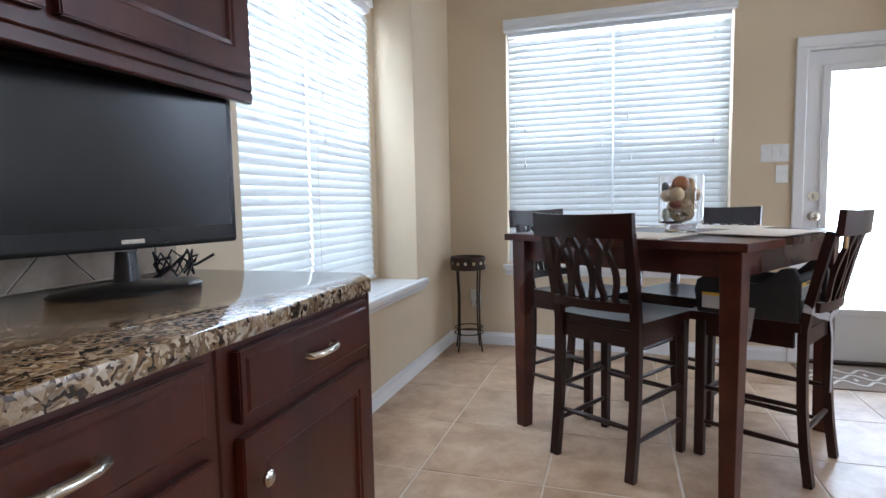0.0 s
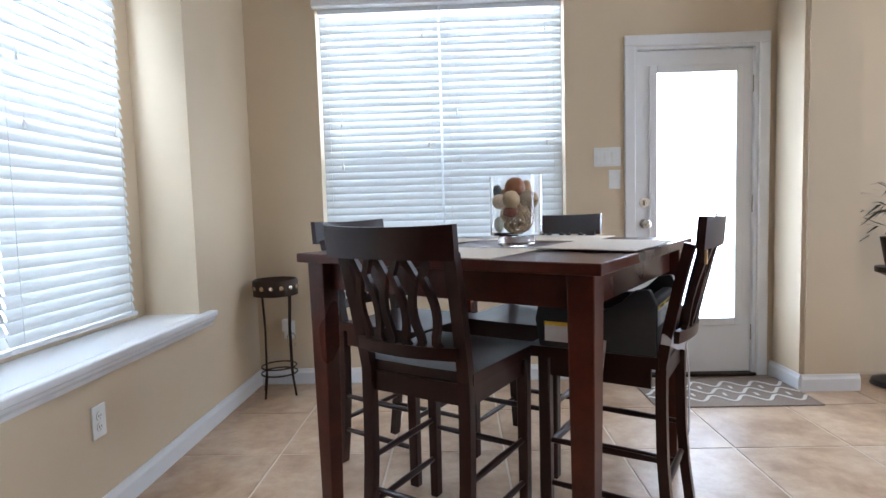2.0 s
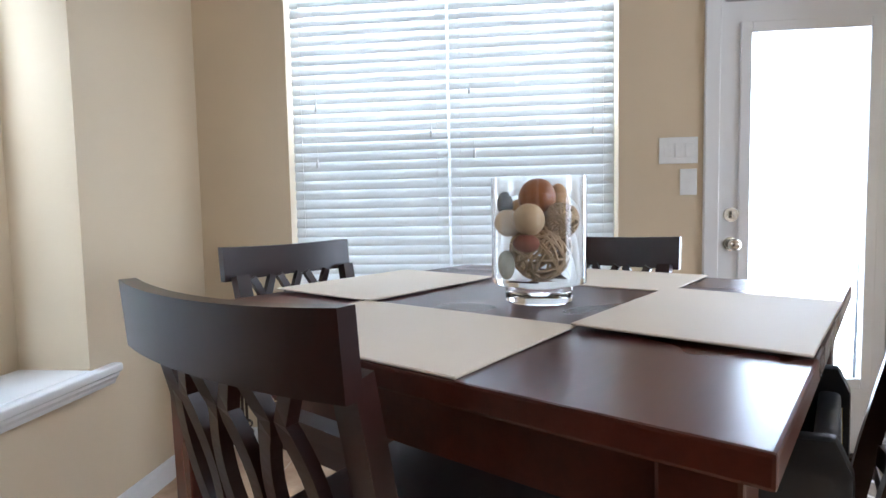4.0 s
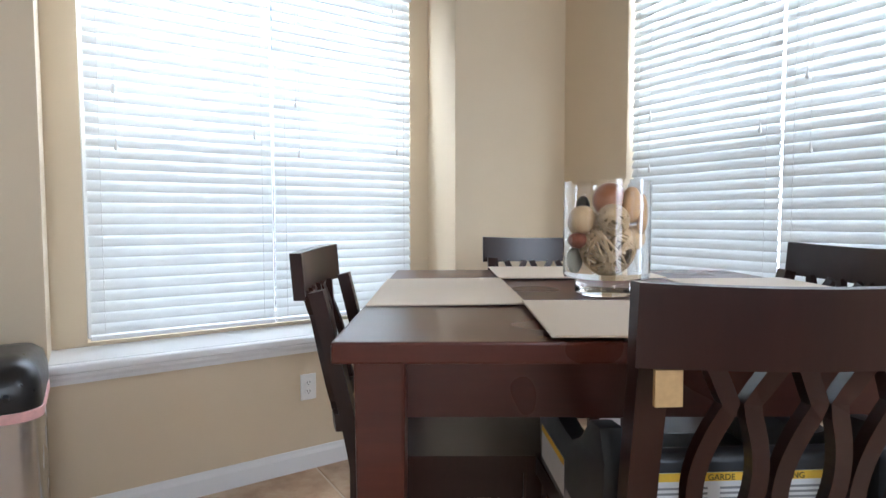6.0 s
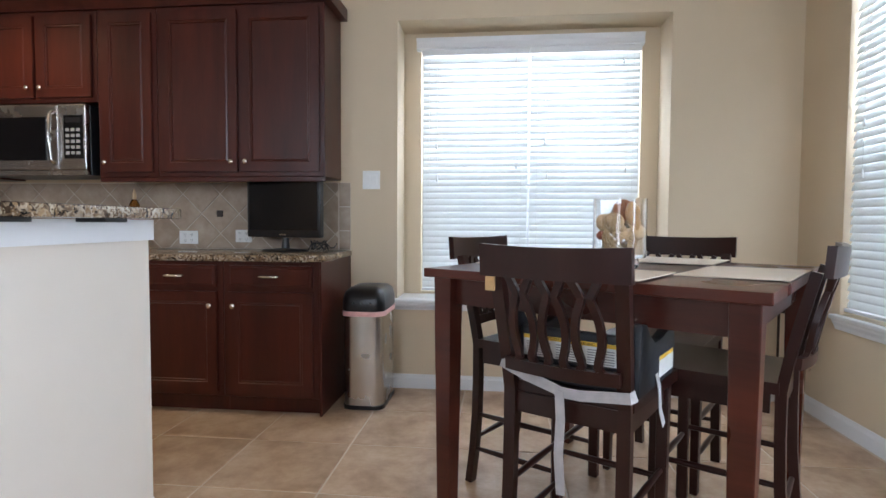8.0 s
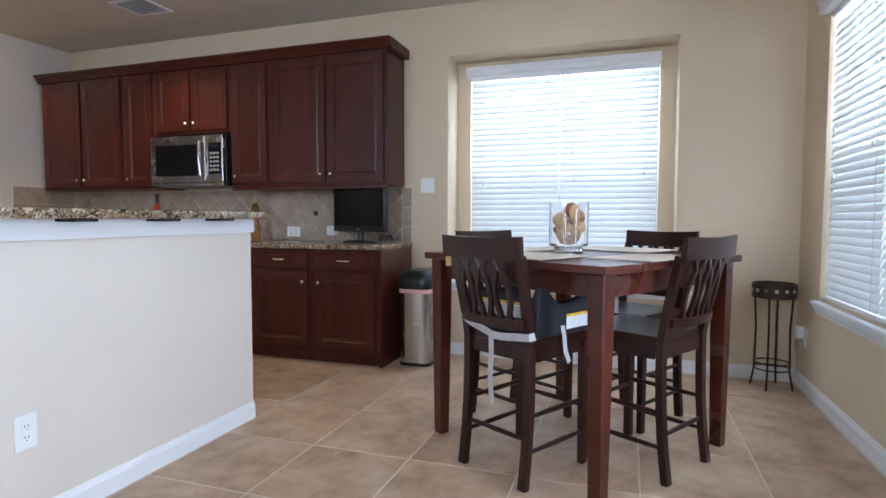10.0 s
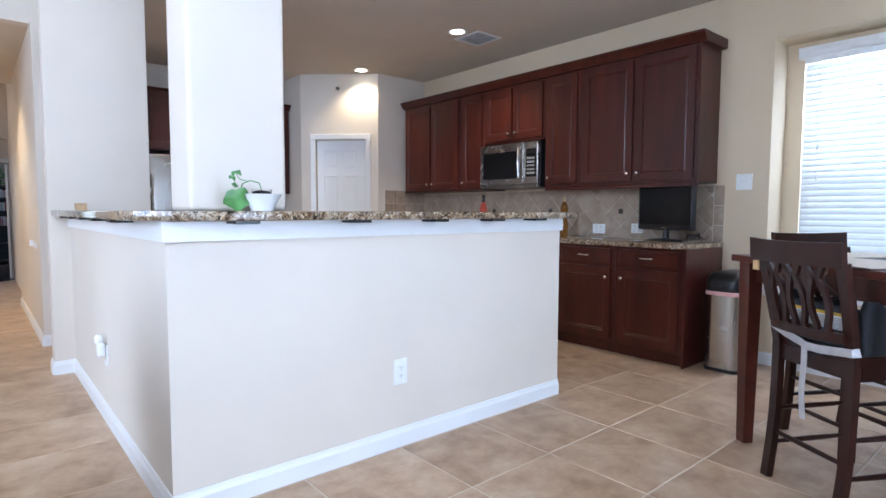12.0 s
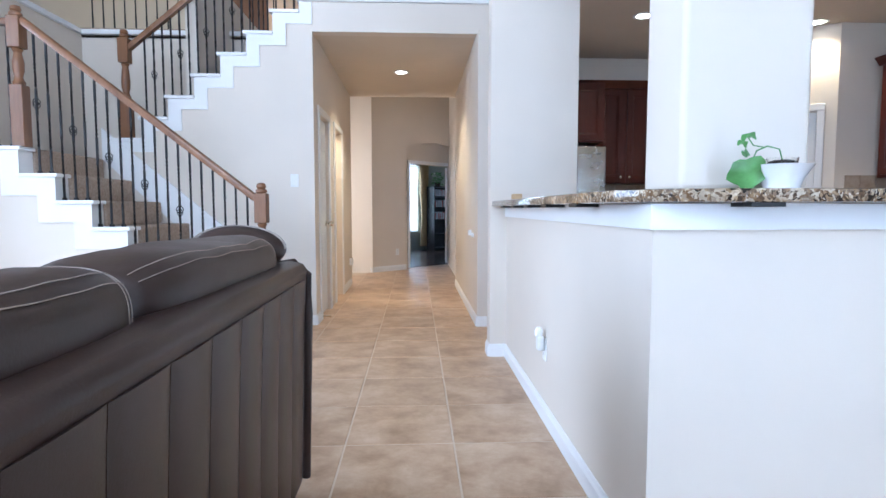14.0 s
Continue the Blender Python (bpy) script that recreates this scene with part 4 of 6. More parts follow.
def chair_pose(cx, cy, out_x, out_y):
    """Back legs' middle and the outward direction of its back."""
    return pose(cx, cy, 0, 0, 0, math.degrees(math.atan2(-out_y, -out_x)) - 90)


BOOSTER_CHAIR = chair_pose(1.172, 2.766, 0.866, -0.50)
dining_chair(BOOSTER_CHAIR, "dark wooden counter chair with a booster seat strapped on")
dining_chair(chair_pose(0.336, 2.575, -0.515, -0.857), "dark wooden counter chair with looped splats, pushed in")
dining_chair(chair_pose(0.880, 3.530, 0.525, 0.851), "dark wooden counter chair pushed under the table")
dining_chair(chair_pose(0.072, 3.418, -0.842, 0.539), "dark wooden counter chair near the window seat")

# placemats
def placemat(cx, cy, rz, lift=0.0, label="taupe woven vinyl placemat lying on the table"):
    bm = box_bm(-0.160, -0.237, 0, 0.160, 0.237, 0.004, 0.0015, 1)
    for v in bm.verts:
        v.co.z += 0.0015 * math.sin(9 * v.co.x) + 0.001
    ob = solid("placemat", bm, M_MAT, label, "placemat", "", "placemats")
    ob.matrix_world = TT @ pose(cx, cy, T_H + 0.0005 + lift, 0, 0, rz)


placemat(-0.003, -0.390, 89.4, 0.0046)
placemat(-0.390, 0.002, 0.6)
placemat(-0.004, 0.391, 90.8, 0.0046)
placemat(0.391, -0.004, -0.5)

# sofa
def cushion_point(y0, f, a, out=0.0):
    """A point on a plump back cushion: f along it, a round its section."""
    c, n = math.cos(a), math.sin(a)
    k = 1 - 0.30 * abs(2 * f - 1) ** 7
    x = (0.165 * k + out) * math.copysign(abs(c) ** 0.62, c)
    z = (0.100 * k + out) * math.copysign(abs(n) ** 0.62, n)
    p = Vector((0.195 + x, y0 + 0.985 * f, 0.902 + z))
    w = noise.noise(p * 4) * 0.014 + noise.noise(p * 13) * 0.003
    return p + Vector((0.3 * w, 0, w + 0.010 * math.sin(math.pi * f)))


def sofa():
    s = thing("sofa", pose(4.325, 0.70, 0), "dark brown leather sofa with pale stitching", "sofa")
    L = 2.2
    prof = [(0.0, 0.04), (0.02, 0.03), (0.30, 0.03), (0.30, 0.80), (0.20, 0.86), (0.10, 0.895), (0.03, 0.905), (-0.02, 0.895), (-0.035, 0.87), (-0.03, 0.85), (-0.01, 0.5)]
    part("back", prism_bm(prof, "y", 0.03, L - 0.03, bevel=0.01), M_LEATHER, s, smooth=40)
    # gathered panels on the outside of the back
    n = 11
    for i in range(n):
        y0, y1 = 0.04 + i * (L - 0.08) / n, 0.04 + (i + 1) * (L - 0.08) / n
        bm = bmesh.new()
        rows = []
        for k in range(9):
            f = k / 8
            y = y0 + 0.0015 + f * (y1 - y0 - 0.003)
            out = -0.004 - 0.010 * math.sin(math.pi * f) ** 0.6
            rows.append([bm.verts.new((x + out * (0.35 + 0.65 * math.sin(math.pi * min(1, (z - 0.06) / 0.79)) ** 0.5 if 0.06 < z < 0.85 else 0.35), y, z)) for x, z in ((0.0, 0.06), (-0.004, 0.2), (-0.008, 0.45), (-0.014, 0.6), (-0.024, 0.78), (-0.029, 0.84))])
        for p, q in zip(rows, rows[1:]):
            for j in range(5):
                bm.faces.new((p[j], p[j + 1], q[j + 1], q[j]))
        r = bmesh.ops.extrude_face_region(bm, geom=bm.faces[:])
        for v in r["geom"]:
            if isinstance(v, bmesh.types.BMVert):
                v.co.x += 0.012
        bmesh.ops.recalc_face_normals(bm, faces=bm.faces[:])
        part("back_panel", bm, M_LEATHER, s, smooth=60)
    part("end_roll", tube_bm([(-0.012, 0.012, 0.05), (-0.022, 0.010, 0.4), (-0.03, 0.008, 0.7), (-0.03, 0.012, 0.85), (0.02, 0.012, 0.895), (0.12, 0.012, 0.88)], 0.017, 10), M_LEATHER, s, smooth=60)
    part("base", box_bm(0.301, 0.02, 0.05, 0.95, L - 0.02, 0.40, 0.02), M_LEATHER, s)
    for y0 in (0.0, L - 0.24):
        part("arm", box_bm(0.301, y0, 0.05, 0.98, y0 + 0.24, 0.66, 0.06, 4), M_LEATHER, s, smooth=50)
    for i in range(2):
        y0 = 0.10 + i * 1.0
        bm = bmesh.new()
        rings = [[bm.verts.new(cushion_point(y0, k / 40, 2 * math.pi * q / 32)) for q in range(32)] for k in range(41)]
        for r0, r1 in zip(rings, rings[1:]):
            for q in range(32):
                bm.faces.new((r0[q], r0[(q + 1) % 32], r1[(q + 1) % 32], r1[q]))
        bm.faces.new(rings[0])
        bm.faces.new(rings[-1])
        bmesh.ops.recalc_face_normals(bm, faces=bm.faces[:])
        c = part("back_cushion", bm, M_LEATHER, s, smooth=70)
        for a in (math.radians(128), math.radians(146)):
            part("stitching", tube_bm([cushion_point(y0, 0.02 + 0.96 * k / 50, a, 0.0015) for k in range(51)], 0.0011, 5), M_THREAD, c, "pale double stitching")
        for f in (0.05, 0.075):
            part("stitching", tube_bm([cushion_point(y0, f, math.radians(70 + 7 * k), 0.0015) for k in range(18)], 0.0010, 5), M_THREAD, c)
        part("seat_cushion", box_bm(0.37, max(0.25, y0), 0.401, 0.94, min(L - 0.25, y0 + 0.985), 0.52, 0.04, 4), M_LEATHER, s, smooth=60)
    bm = bmesh.new()
    bmesh.ops.create_uvsphere(bm, u_segments=28, v_segments=18, radius=1.0, matrix=Matrix.Translation((0.20, 0.085, 0.955)) @ Matrix.Diagonal((0.17, 0.10, 0.085, 1)))
    e = part("cushion_end", bm, M_LEATHER, s, "rounded gathered cushion end", 80)
    for off in (0.0, 0.018):
        part("stitching", tube_bm([(0.20 + 0.172 * math.cos(a), 0.10 + off, 0.955 + 0.086 * math.sin(a)) for a in [math.pi * k / 20 for k in range(21)]], 0.002, 5), M_THREAD, e)
    for x in (0.05, 0.9):
        for y in (0.08, L - 0.08):
            part("foot", box_bm(x - 0.03, y - 0.03, 0, x + 0.03, y + 0.03, 0.049), M_BLACK, s)
    return s


sofa()


# ---------------------------------------------------------------- kitchen things
def clip_poly(poly, a0, a1, b0, b1):
    """Clip a polygon of (a, b) pairs to a rectangle."""
    for axis, lim, keep in ((0, a0, 1), (0, a1, -1), (1, b0, 1), (1, b1, -1)):
        out = []
        for i, p in enumerate(poly):
            q = poly[(i + 1) % len(poly)]
            dp, dq = keep * (p[axis] - lim), keep * (q[axis] - lim)
            if dp >= 0:
                out.append(p)
            if dp * dq < 0:
                f = dp / (dp - dq)
                out.append((p[0] + f * (q[0] - p[0]), p[1] + f * (q[1] - p[1])))
        poly = out
        if len(poly) < 3:
            return []
    return poly


def shrink(poly, d):
    """Move every edge of a convex polygon inwards by d."""
    area = sum(p[0] * q[1] - q[0] * p[1] for p, q in zip(poly, poly[1:] + poly[:1]))
    if area < 0:
        poly = poly[::-1]
    lines = []
    for p, q in zip(poly, poly[1:] + poly[:1]):
        ex, ey = q[0] - p[0], q[1] - p[1]
        l = math.hypot(ex, ey)
        if l < 1e-6:
            continue
        lines.append((p[0] - ey / l * d, p[1] + ex / l * d, ex / l, ey / l))
    out = []
    for (x1, y1, a1, b1), (x2, y2, a2, b2) in zip(lines[-1:] + lines[:-1], lines):
        det = a1 * b2 - b1 * a2
        if abs(det) < 1e-6:
            continue
        t = ((x2 - x1) * b2 - (y2 - y1) * a2) / det
        out.append((x1 + a1 * t, y1 + b1 * t))
    return out


splash = structure("backsplash", box_bm(XC + 0.001, -2.26, 0.923, XC + 0.006, 1.567, 1.374), M_SGROUT, "beige diagonal tile backsplash with pale grout")
HALF = 0.135
i = 0
cy, cz = 0.655, 1.164
for r in range(-3, 4):
    for k in range(-23, 8):
        y = cy + HALF * (2 * k + (r % 2))
        z = cz + HALF * r
        poly = clip_poly([(y - HALF, z), (y, z - HALF), (y + HALF, z), (y, z + HALF)], -2.26, 1.487, 0.923, 1.374)
        if len(poly) >= 3:
            poly = shrink(poly, 0.0032)
            w = [max(p[j] for p in poly) - min(p[j] for p in poly) for j in (0, 1)]
            if min(w) > 0.02 and len(poly) >= 3:
                part("tile", prism_bm(poly, "x", XC + 0.006, XC + 0.0125), M_SPLASH, splash)
z = 0.923
for h in (0.13, 0.16, 0.161):
    part("tile", box_bm(XC + 0.006, 1.494, z + 0.003, XC + 0.0125, 1.567, z + h - 0.003), M_SPLASH, splash)
    z += h
for k in (-6, -3, 0):
    part("accent_tile", box_bm(XC + 0.0126, cy + 2 * HALF * k - 0.022 + (0.0 if k % 2 == 0 else 0), cz - 0.022, XC + 0.018, cy + 2 * HALF * k + 0.022, cz + 0.022, 0.004, 1), M_DARKTILE, splash, "dark square accent tile")
# side splash on the pantry wall
side = structure("backsplash_pantry", box_bm(XC + 0.01, -2.269, 0.923, -0.2, -2.264, 1.42), M_SGROUT, "beige tile backsplash on the pantry wall")
for k in range(4):
    for r in range(3):
        part("tile", box_bm(XC + 0.013 + k * 0.153, -2.264, 0.926 + r * 0.165, XC + 0.013 + k * 0.153 + 0.148, -2.258, 0.926 + r * 0.165 + 0.16), M_SPLASH, side)


def plate(name, label, m, w, h, kind, category="switch"):
    """Wall plate; its face looks along +y of m, origin in its middle."""
    ob = thing(name, m, label, category)
    part("plate", box_bm(-w / 2, 0, -h / 2, w / 2, 0.006, h / 2, 0.003, 2), M_WHITE, ob)
    if kind[0] == "rocker":
        n = kind[1]
        for i in range(n):
            x = (i - (n - 1) / 2) * 0.046
            bm = box_bm(x - 0.0165, 0.006, -0.033, x + 0.0165, 0.009, 0.033, 0.002, 1)
            bm.transform(pose(0, 0.0, 0, 2))
            part("rocker", bm, M_WHITE, ob)
    elif kind[0] == "outlet":
        for j in range(kind[1]):
            x = (j - (kind[1] - 1) / 2) * 0.046
            for z in (-0.02, 0.02):
                o = part("socket", cyl_bm((x, 0.006, z), (x, 0.0085, z), 0.0165, n=18), M_WHITE, ob)
                for dx in (-0.006, 0.006):
                    part("slot", box_bm(x + dx - 0.0012, 0.0086, z - 0.003, x + dx + 0.0012, 0.0092, z + 0.006), M_BLACK, o)
                part("ground_hole", cyl_bm((x, 0.0085, z - 0.009), (x, 0.0092, z - 0.009), 0.0022, n=8), M_BLACK, o)
    return ob


plate("light_switch", "white double rocker switch plate on the tan wall", pose(XC, 1.71, 1.392, 0, 0, -90), 0.118, 0.122, ("rocker", 2))
plate("light_switch", "white triple rocker switch plate beside the patio door", pose(1.396, YB, 1.381, 0, 0, 180), 0.165, 0.115, ("rocker", 3))
plate("wall_plate", "blank white wall plate below the switches", pose(1.440, YB, 1.243, 0, 0, 180), 0.072, 0.115, ("blank", 0), "wall plate")
plate("wall_outlet", "white outlet low on the tan wall under the window seat", pose(XC, 2.825, 0.372, 0, 0, -90), 0.072, 0.117, ("outlet", 1), "outlet")
plate("wall_outlet", "white outlet on the bar's half wall", pose(2.172, BAR_Y, 0.374, 0, 0, 0), 0.078, 0.125, ("outlet", 1), "outlet")
bp = plate("wall_outlet", "white outlet with a plugged-in night light on the bar", pose(BAR_X, 0.045, 0.375, 0, 0, -90), 0.072, 0.117, ("outlet", 1), "outlet")
fr = solid("night_light", box_bm(BAR_X + 0.0095, 0.02, 0.37, BAR_X + 0.045, 0.07, 0.445, 0.012, 3), M_WHITE, "white plug-in air freshener in the bar outlet", "night light", smooth=50)
part("bulb_cap", lathe_bm([(0.02, 0), (0.022, 0.03), (0.012, 0.045)], 14, (BAR_X + 0.035, 0.045, 0.445)), M_CERAMIC, fr, smooth=50)
plate("wall_outlet", "white double outlet plate on the backsplash", pose(XC + 0.0125, 0.427, 1.0, 0, 0, -90), 0.135, 0.09, ("outlet", 2), "outlet")
plate("wall_outlet", "white outlet plate beside the television", pose(XC + 0.0125, 0.824, 1.012, 0, 0, -90), 0.115, 0.085, ("outlet", 2), "outlet")
plate("light_switch", "white single rocker switch beside the hall opening", pose(5.003, HALL_Y, 1.361, 0, 0, 0), 0.075, 0.118, ("rocker", 1))
plate("wall_outlet", "white outlet low on the back wall by the plant stand", pose(-0.62, YB, 0.35, 0, 0, 180), 0.072, 0.117, ("outlet", 1), "outlet")

wf = solid("night_light", box_bm(-0.655, YB - 0.055, 0.345, -0.60, YB - 0.0095, 0.425, 0.012, 3), M_WHITE, "white plug-in air freshener low on the back wall", "night light", smooth=50)
part("warmer", lathe_bm([(0.018, 0), (0.026, 0.02), (0.026, 0.06), (0.016, 0.08)], 16, (-0.60, YB - 0.04, 0.255)), M_GLASS, wf, "small glass oil bottle", 50)

# television on the counter
def television():
    tv = thing("television", pose(-0.59, 1.20, 0.922, 0, 0, -103), "small black flat-screen television on the counter", "television")
    part("casing", box_bm(-0.272, -0.03, 0.090, 0.272, 0.02, 0.462, 0.012, 3), M_BLACK, tv, smooth=40)
    part("screen", box_bm(-0.252, 0.0202, 0.135, 0.252, 0.0215, 0.447), M_SCREEN, tv, "dark glossy screen")
    part("badge", box_bm(-0.025, 0.0202, 0.103, 0.025, 0.022, 0.112), M_NICKEL, tv)
    part("neck", cyl_bm((0, -0.01, 0.01), (0, -0.01, 0.086), 0.028, 0.02, 18), M_BLACK, tv, smooth=50)
    bm = lathe_bm([(0.16, 0.0), (0.162, 0.006), (0.15, 0.012), (0.04, 0.02), (0.03, 0.022)], 36)
    bm.transform(Matrix.Diagonal((1, 0.62, 1, 1)))
    part("stand", bm, M_BLACK, tv, "glossy oval foot", 50)
    return tv


television()
pts = [(-0.66 + 0.03 * math.sin(i * 1.3), 1.33 + i * 0.012 + 0.02 * math.sin(i * 0.9), 0.927 + 0.05 * abs(math.sin(i * 0.7))) for i in range(16)]
solid("cable", tube_bm(pts, 0.004, 6), M_BLACK, "tangled black television cables on the counter", "cable", smooth=60)
pts = [(-0.66 + 0.04 * math.cos(i * 0.8), 1.40 + 0.05 * math.sin(i * 0.8), 0.93 + 0.03 * (i % 3)) for i in range(18)]
solid("cable", tube_bm(pts, 0.003, 6), M_BLACK, "coiled black cable behind the television", "cable", smooth=60)


def microwave():
    mw = thing("microwave", pose(XC + 0.002, -0.80, 1.40), "stainless steel over-range microwave under the wall cabinets", "microwave")
    part("body", box_bm(0, 0.0, 0.0, 0.36, 0.79, 0.44, 0.004, 1), M_BLACK, mw)
    part("door", box_bm(0.361, 0.002, 0.03, 0.40, 0.60, 0.438, 0.006, 2), M_STEEL, mw, "brushed steel door")
    d = part("control_panel", box_bm(0.361, 0.602, 0.03, 0.40, 0.788, 0.438, 0.006, 2), M_STEEL, mw)
    part("window", box_bm(0.4005, 0.05, 0.09, 0.403, 0.52, 0.36, 0.004, 1), M_SCREEN, mw, "dark glass window")
    part("keypad", box_bm(0.4005, 0.64, 0.10, 0.402, 0.77, 0.37), M_SCREEN, mw)
    for r in range(5):
        for c in range(3):
            part("key", box_bm(0.4022, 0.652 + c * 0.036, 0.125 + r * 0.036, 0.4032, 0.678 + c * 0.036, 0.145 + r * 0.036), M_INK, mw)
    part("display", box_bm(0.4022, 0.652, 0.325, 0.4030, 0.755, 0.355), M_BLACK, mw)
    pts = [(0.402, 0.575, 0.07), (0.435, 0.575, 0.09), (0.448, 0.575, 0.23), (0.435, 0.575, 0.37), (0.402, 0.575, 0.395)]
    part("handle", tube_bm(pts, 0.011, 10), M_STEEL, mw, "curved steel handle", 50)
    part("vent", box_bm(0.361, 0.002, 0.0, 0.39, 0.788, 0.027), M_STEEL, mw)
    return mw


microwave()


def bottle(name, m, profile, mat, label, cap=None):
    b = thing(name, m, label, "bottle")
    part("body", lathe_bm(profile, 20), mat, b, smooth=50)
    if cap:
        part("cap", lathe_bm(cap, 14), M_BLACK if mat is M_RED else M_CREAMBALL, b, smooth=50)


bottle("bottle", pose(-0.62, 0.16, 0.922), [(0.035, 0), (0.04, 0.03), (0.042, 0.10), (0.03, 0.16), (0.032, 0.22), (0.04, 0.26), (0.03, 0.30), (0.014, 0.33)], M_AMBER, "decorative amber oil bottle on the counter", [(0.012, 0.331), (0.014, 0.36), (0.004, 0.40)])
bottle("bottle", pose(-0.60, -0.93, 0.922), [(0.045, 0), (0.05, 0.05), (0.045, 0.25), (0.03, 0.32), (0.016, 0.34)], M_RED, "red bottle with a black pump on the counter", [(0.018, 0.341), (0.014, 0.38), (0.02, 0.42)])


def trash_can():
    t = thing("trash_can", pose(-0.545, 1.765, 0), "slim stainless steel trash can with a black lid and pink liner", "trash can")
    def rounded(hx, hy, r, n=6):
        pts = []
        for cx, cy2, a0 in ((hx - r, hy - r, 0), (-hx + r, hy - r, 90), (-hx + r, -hy + r, 180), (hx - r, -hy + r, 270)):
            pts += [(cx + r * math.cos(radians(a0 + 90 * i / n)), cy2 + r * math.sin(radians(a0 + 90 * i / n))) for i in range(n + 1)]
        return pts
    part("base", prism_bm(rounded(0.20, 0.126, 0.06), "z", 0.0, 0.024), M_BLACK, t, smooth=40)
    part("body", prism_bm(rounded(0.195, 0.121, 0.06), "z", 0.0245, 0.555), M_STEEL, t, "brushed stainless body", 40)
    part("liner", prism_bm(rounded(0.205, 0.131, 0.062), "z", 0.556, 0.585, bevel=0.005), M_PINK, t, "pink bag folded over the rim", 40)
    bm = bmesh.new()
    rings = []
    for k, z in ((1.0, 0.586), (1.02, 0.60), (1.0, 0.655), (0.92, 0.695), (0.74, 0.718), (0.4, 0.727)):
        rings.append([bm.verts.new((x * k, y * k, z)) for x, y in rounded(0.20, 0.127, 0.06)])
    for a, b in zip(rings, rings[1:]):
        for i in range(len(a)):
            bm.faces.new((a[i], a[(i + 1) % len(a)], b[(i + 1) % len(a)], b[i]))
    bm.faces.new(rings[-1])
    part("lid", bm, M_BLACK, t, "domed black lid", 50)
    for i, y in enumerate((-0.05, 0.0, 0.05)):
        part("button", cyl_bm((0.185, y, 0.640), (0.215, y, 0.628), 0.008, n=10), M_GREYP, t)
    return t


trash_can()


def plant_stand():
    p = thing("plant_stand", pose(-0.635, 4.215, 0, 0, 0, 20), "bronze metal plant stand with a patterned rim", "plant stand")
    r = 0.115
    for i in range(4):
        a = math.pi / 4 + i * math.pi / 2
        x, y = math.cos(a), math.sin(a)
        part("leg", tube_bm([(x * 0.125, y * 0.125, 0), (x * 0.105, y * 0.105, 0.12), (x * 0.10, y * 0.10, 0.4), (x * r, y * r, 0.66)], 0.0065, 8), M_BRONZE, p, smooth=50)
    for z, rr in ((0.13, 0.105), (0.17, 0.102)):
        part("ring", tube_bm([(rr * math.cos(2 * math.pi * i / 28), rr * math.sin(2 * math.pi * i / 28), z) for i in range(29)], 0.005, 6), M_BRONZE, p, smooth=60)
    part("rim", lathe_bm([(0.105, 0.60), (0.13, 0.605), (0.132, 0.69), (0.125, 0.70), (0.118, 0.69), (0.115, 0.615), (0.02, 0.612)], 32), M_BRONZE, p, smooth=40)
    for i in range(14):
        a = 2 * math.pi * i / 14
        part("stud", lathe_bm([(0.013, 0), (0.012, 0.003), (0.004, 0.006)], 10), M_CREAMBALL if i % 2 else M_NICKEL, p, smooth=50).matrix_local = Matrix.Translation((0.1315 * math.cos(a), 0.1315 * math.sin(a), 0.655)) @ Matrix.Rotation(a, 4, "Z") @ Matrix.Rotation(radians(90), 4, "Y")
    return p


plant_stand()


def vase():
    v = thing("vase", pose(0.692, 3.012, T_H + 0.0006), "clear glass footed vase filled with decorative balls", "vase")
    out = [(0.064, 0.0), (0.069, 0.004), (0.069, 0.03), (0.066, 0.036), (0.094, 0.040), (0.0965, 0.046), (0.0965, 0.255), (0.0935, 0.255), (0.0935, 0.052), (0.0, 0.050)]
    bm = lathe_bm(out[:-1], 48, close=False)
    bm.verts.ensure_lookup_table()
    n = 48
    bm.faces.new([bm.verts[i] for i in range(n)][::-1])
    bm.faces.new([bm.verts[len(bm.verts) - n + i] for i in range(n)])
    bmesh.ops.recalc_face_normals(bm, faces=bm.faces[:])
    part("glass", bm, M_GLASS, v, smooth=35).visible_shadow = False
    return v


vase()


def ball(name, x, y, z, r, mat, label, scale=(1, 1, 1)):
    bm = bmesh.new()
    bmesh.ops.create_uvsphere(bm, u_segments=24, v_segments=14, radius=r)
    for q in bm.verts:
        q.co = Vector((q.co.x * scale[0], q.co.y * scale[1], q.co.z * scale[2])) * (1 + 0.02 * noise.noise(q.co * 40))
    ob = solid(name, bm, mat, label, "ornament", "", "vase fillers", 60)
    ob.matrix_world = pose(0.692 + x, 3.012 + y, T_H + z)


def vine_ball(x, y, z, r, strands, label):
    bm = bmesh.new()
    for k in range(strands):
        ax = Vector((random.uniform(-1, 1), random.uniform(-1, 1), random.uniform(-1, 1))).normalized()
        o = ax.orthogonal().normalized()
        p = ax.cross(o)
        tilt = random.uniform(-0.45, 0.45)
        rr = math.sqrt(1 - tilt * tilt) * r
        tube_bm([o * math.cos(a) * rr + p * math.sin(a) * rr + ax * tilt * r for a in [2 * math.pi * i / 18 for i in range(19)]], 0.0018 if r < 0.05 else 0.0034, 5, bm)
    ob = solid("vine_ball", bm, M_VINE, label, "ornament", "", "vase fillers", 60)
    ob.matrix_world = pose(0.692 + x, 3.012 + y, T_H + z)


vine_ball(0.004, 0.0, 0.114, 0.061, 26, "large woven dried vine ball in the vase")
vine_ball(0.043, -0.030, 0.170, 0.0345, 30, "small woven dried vine ball in the vase")
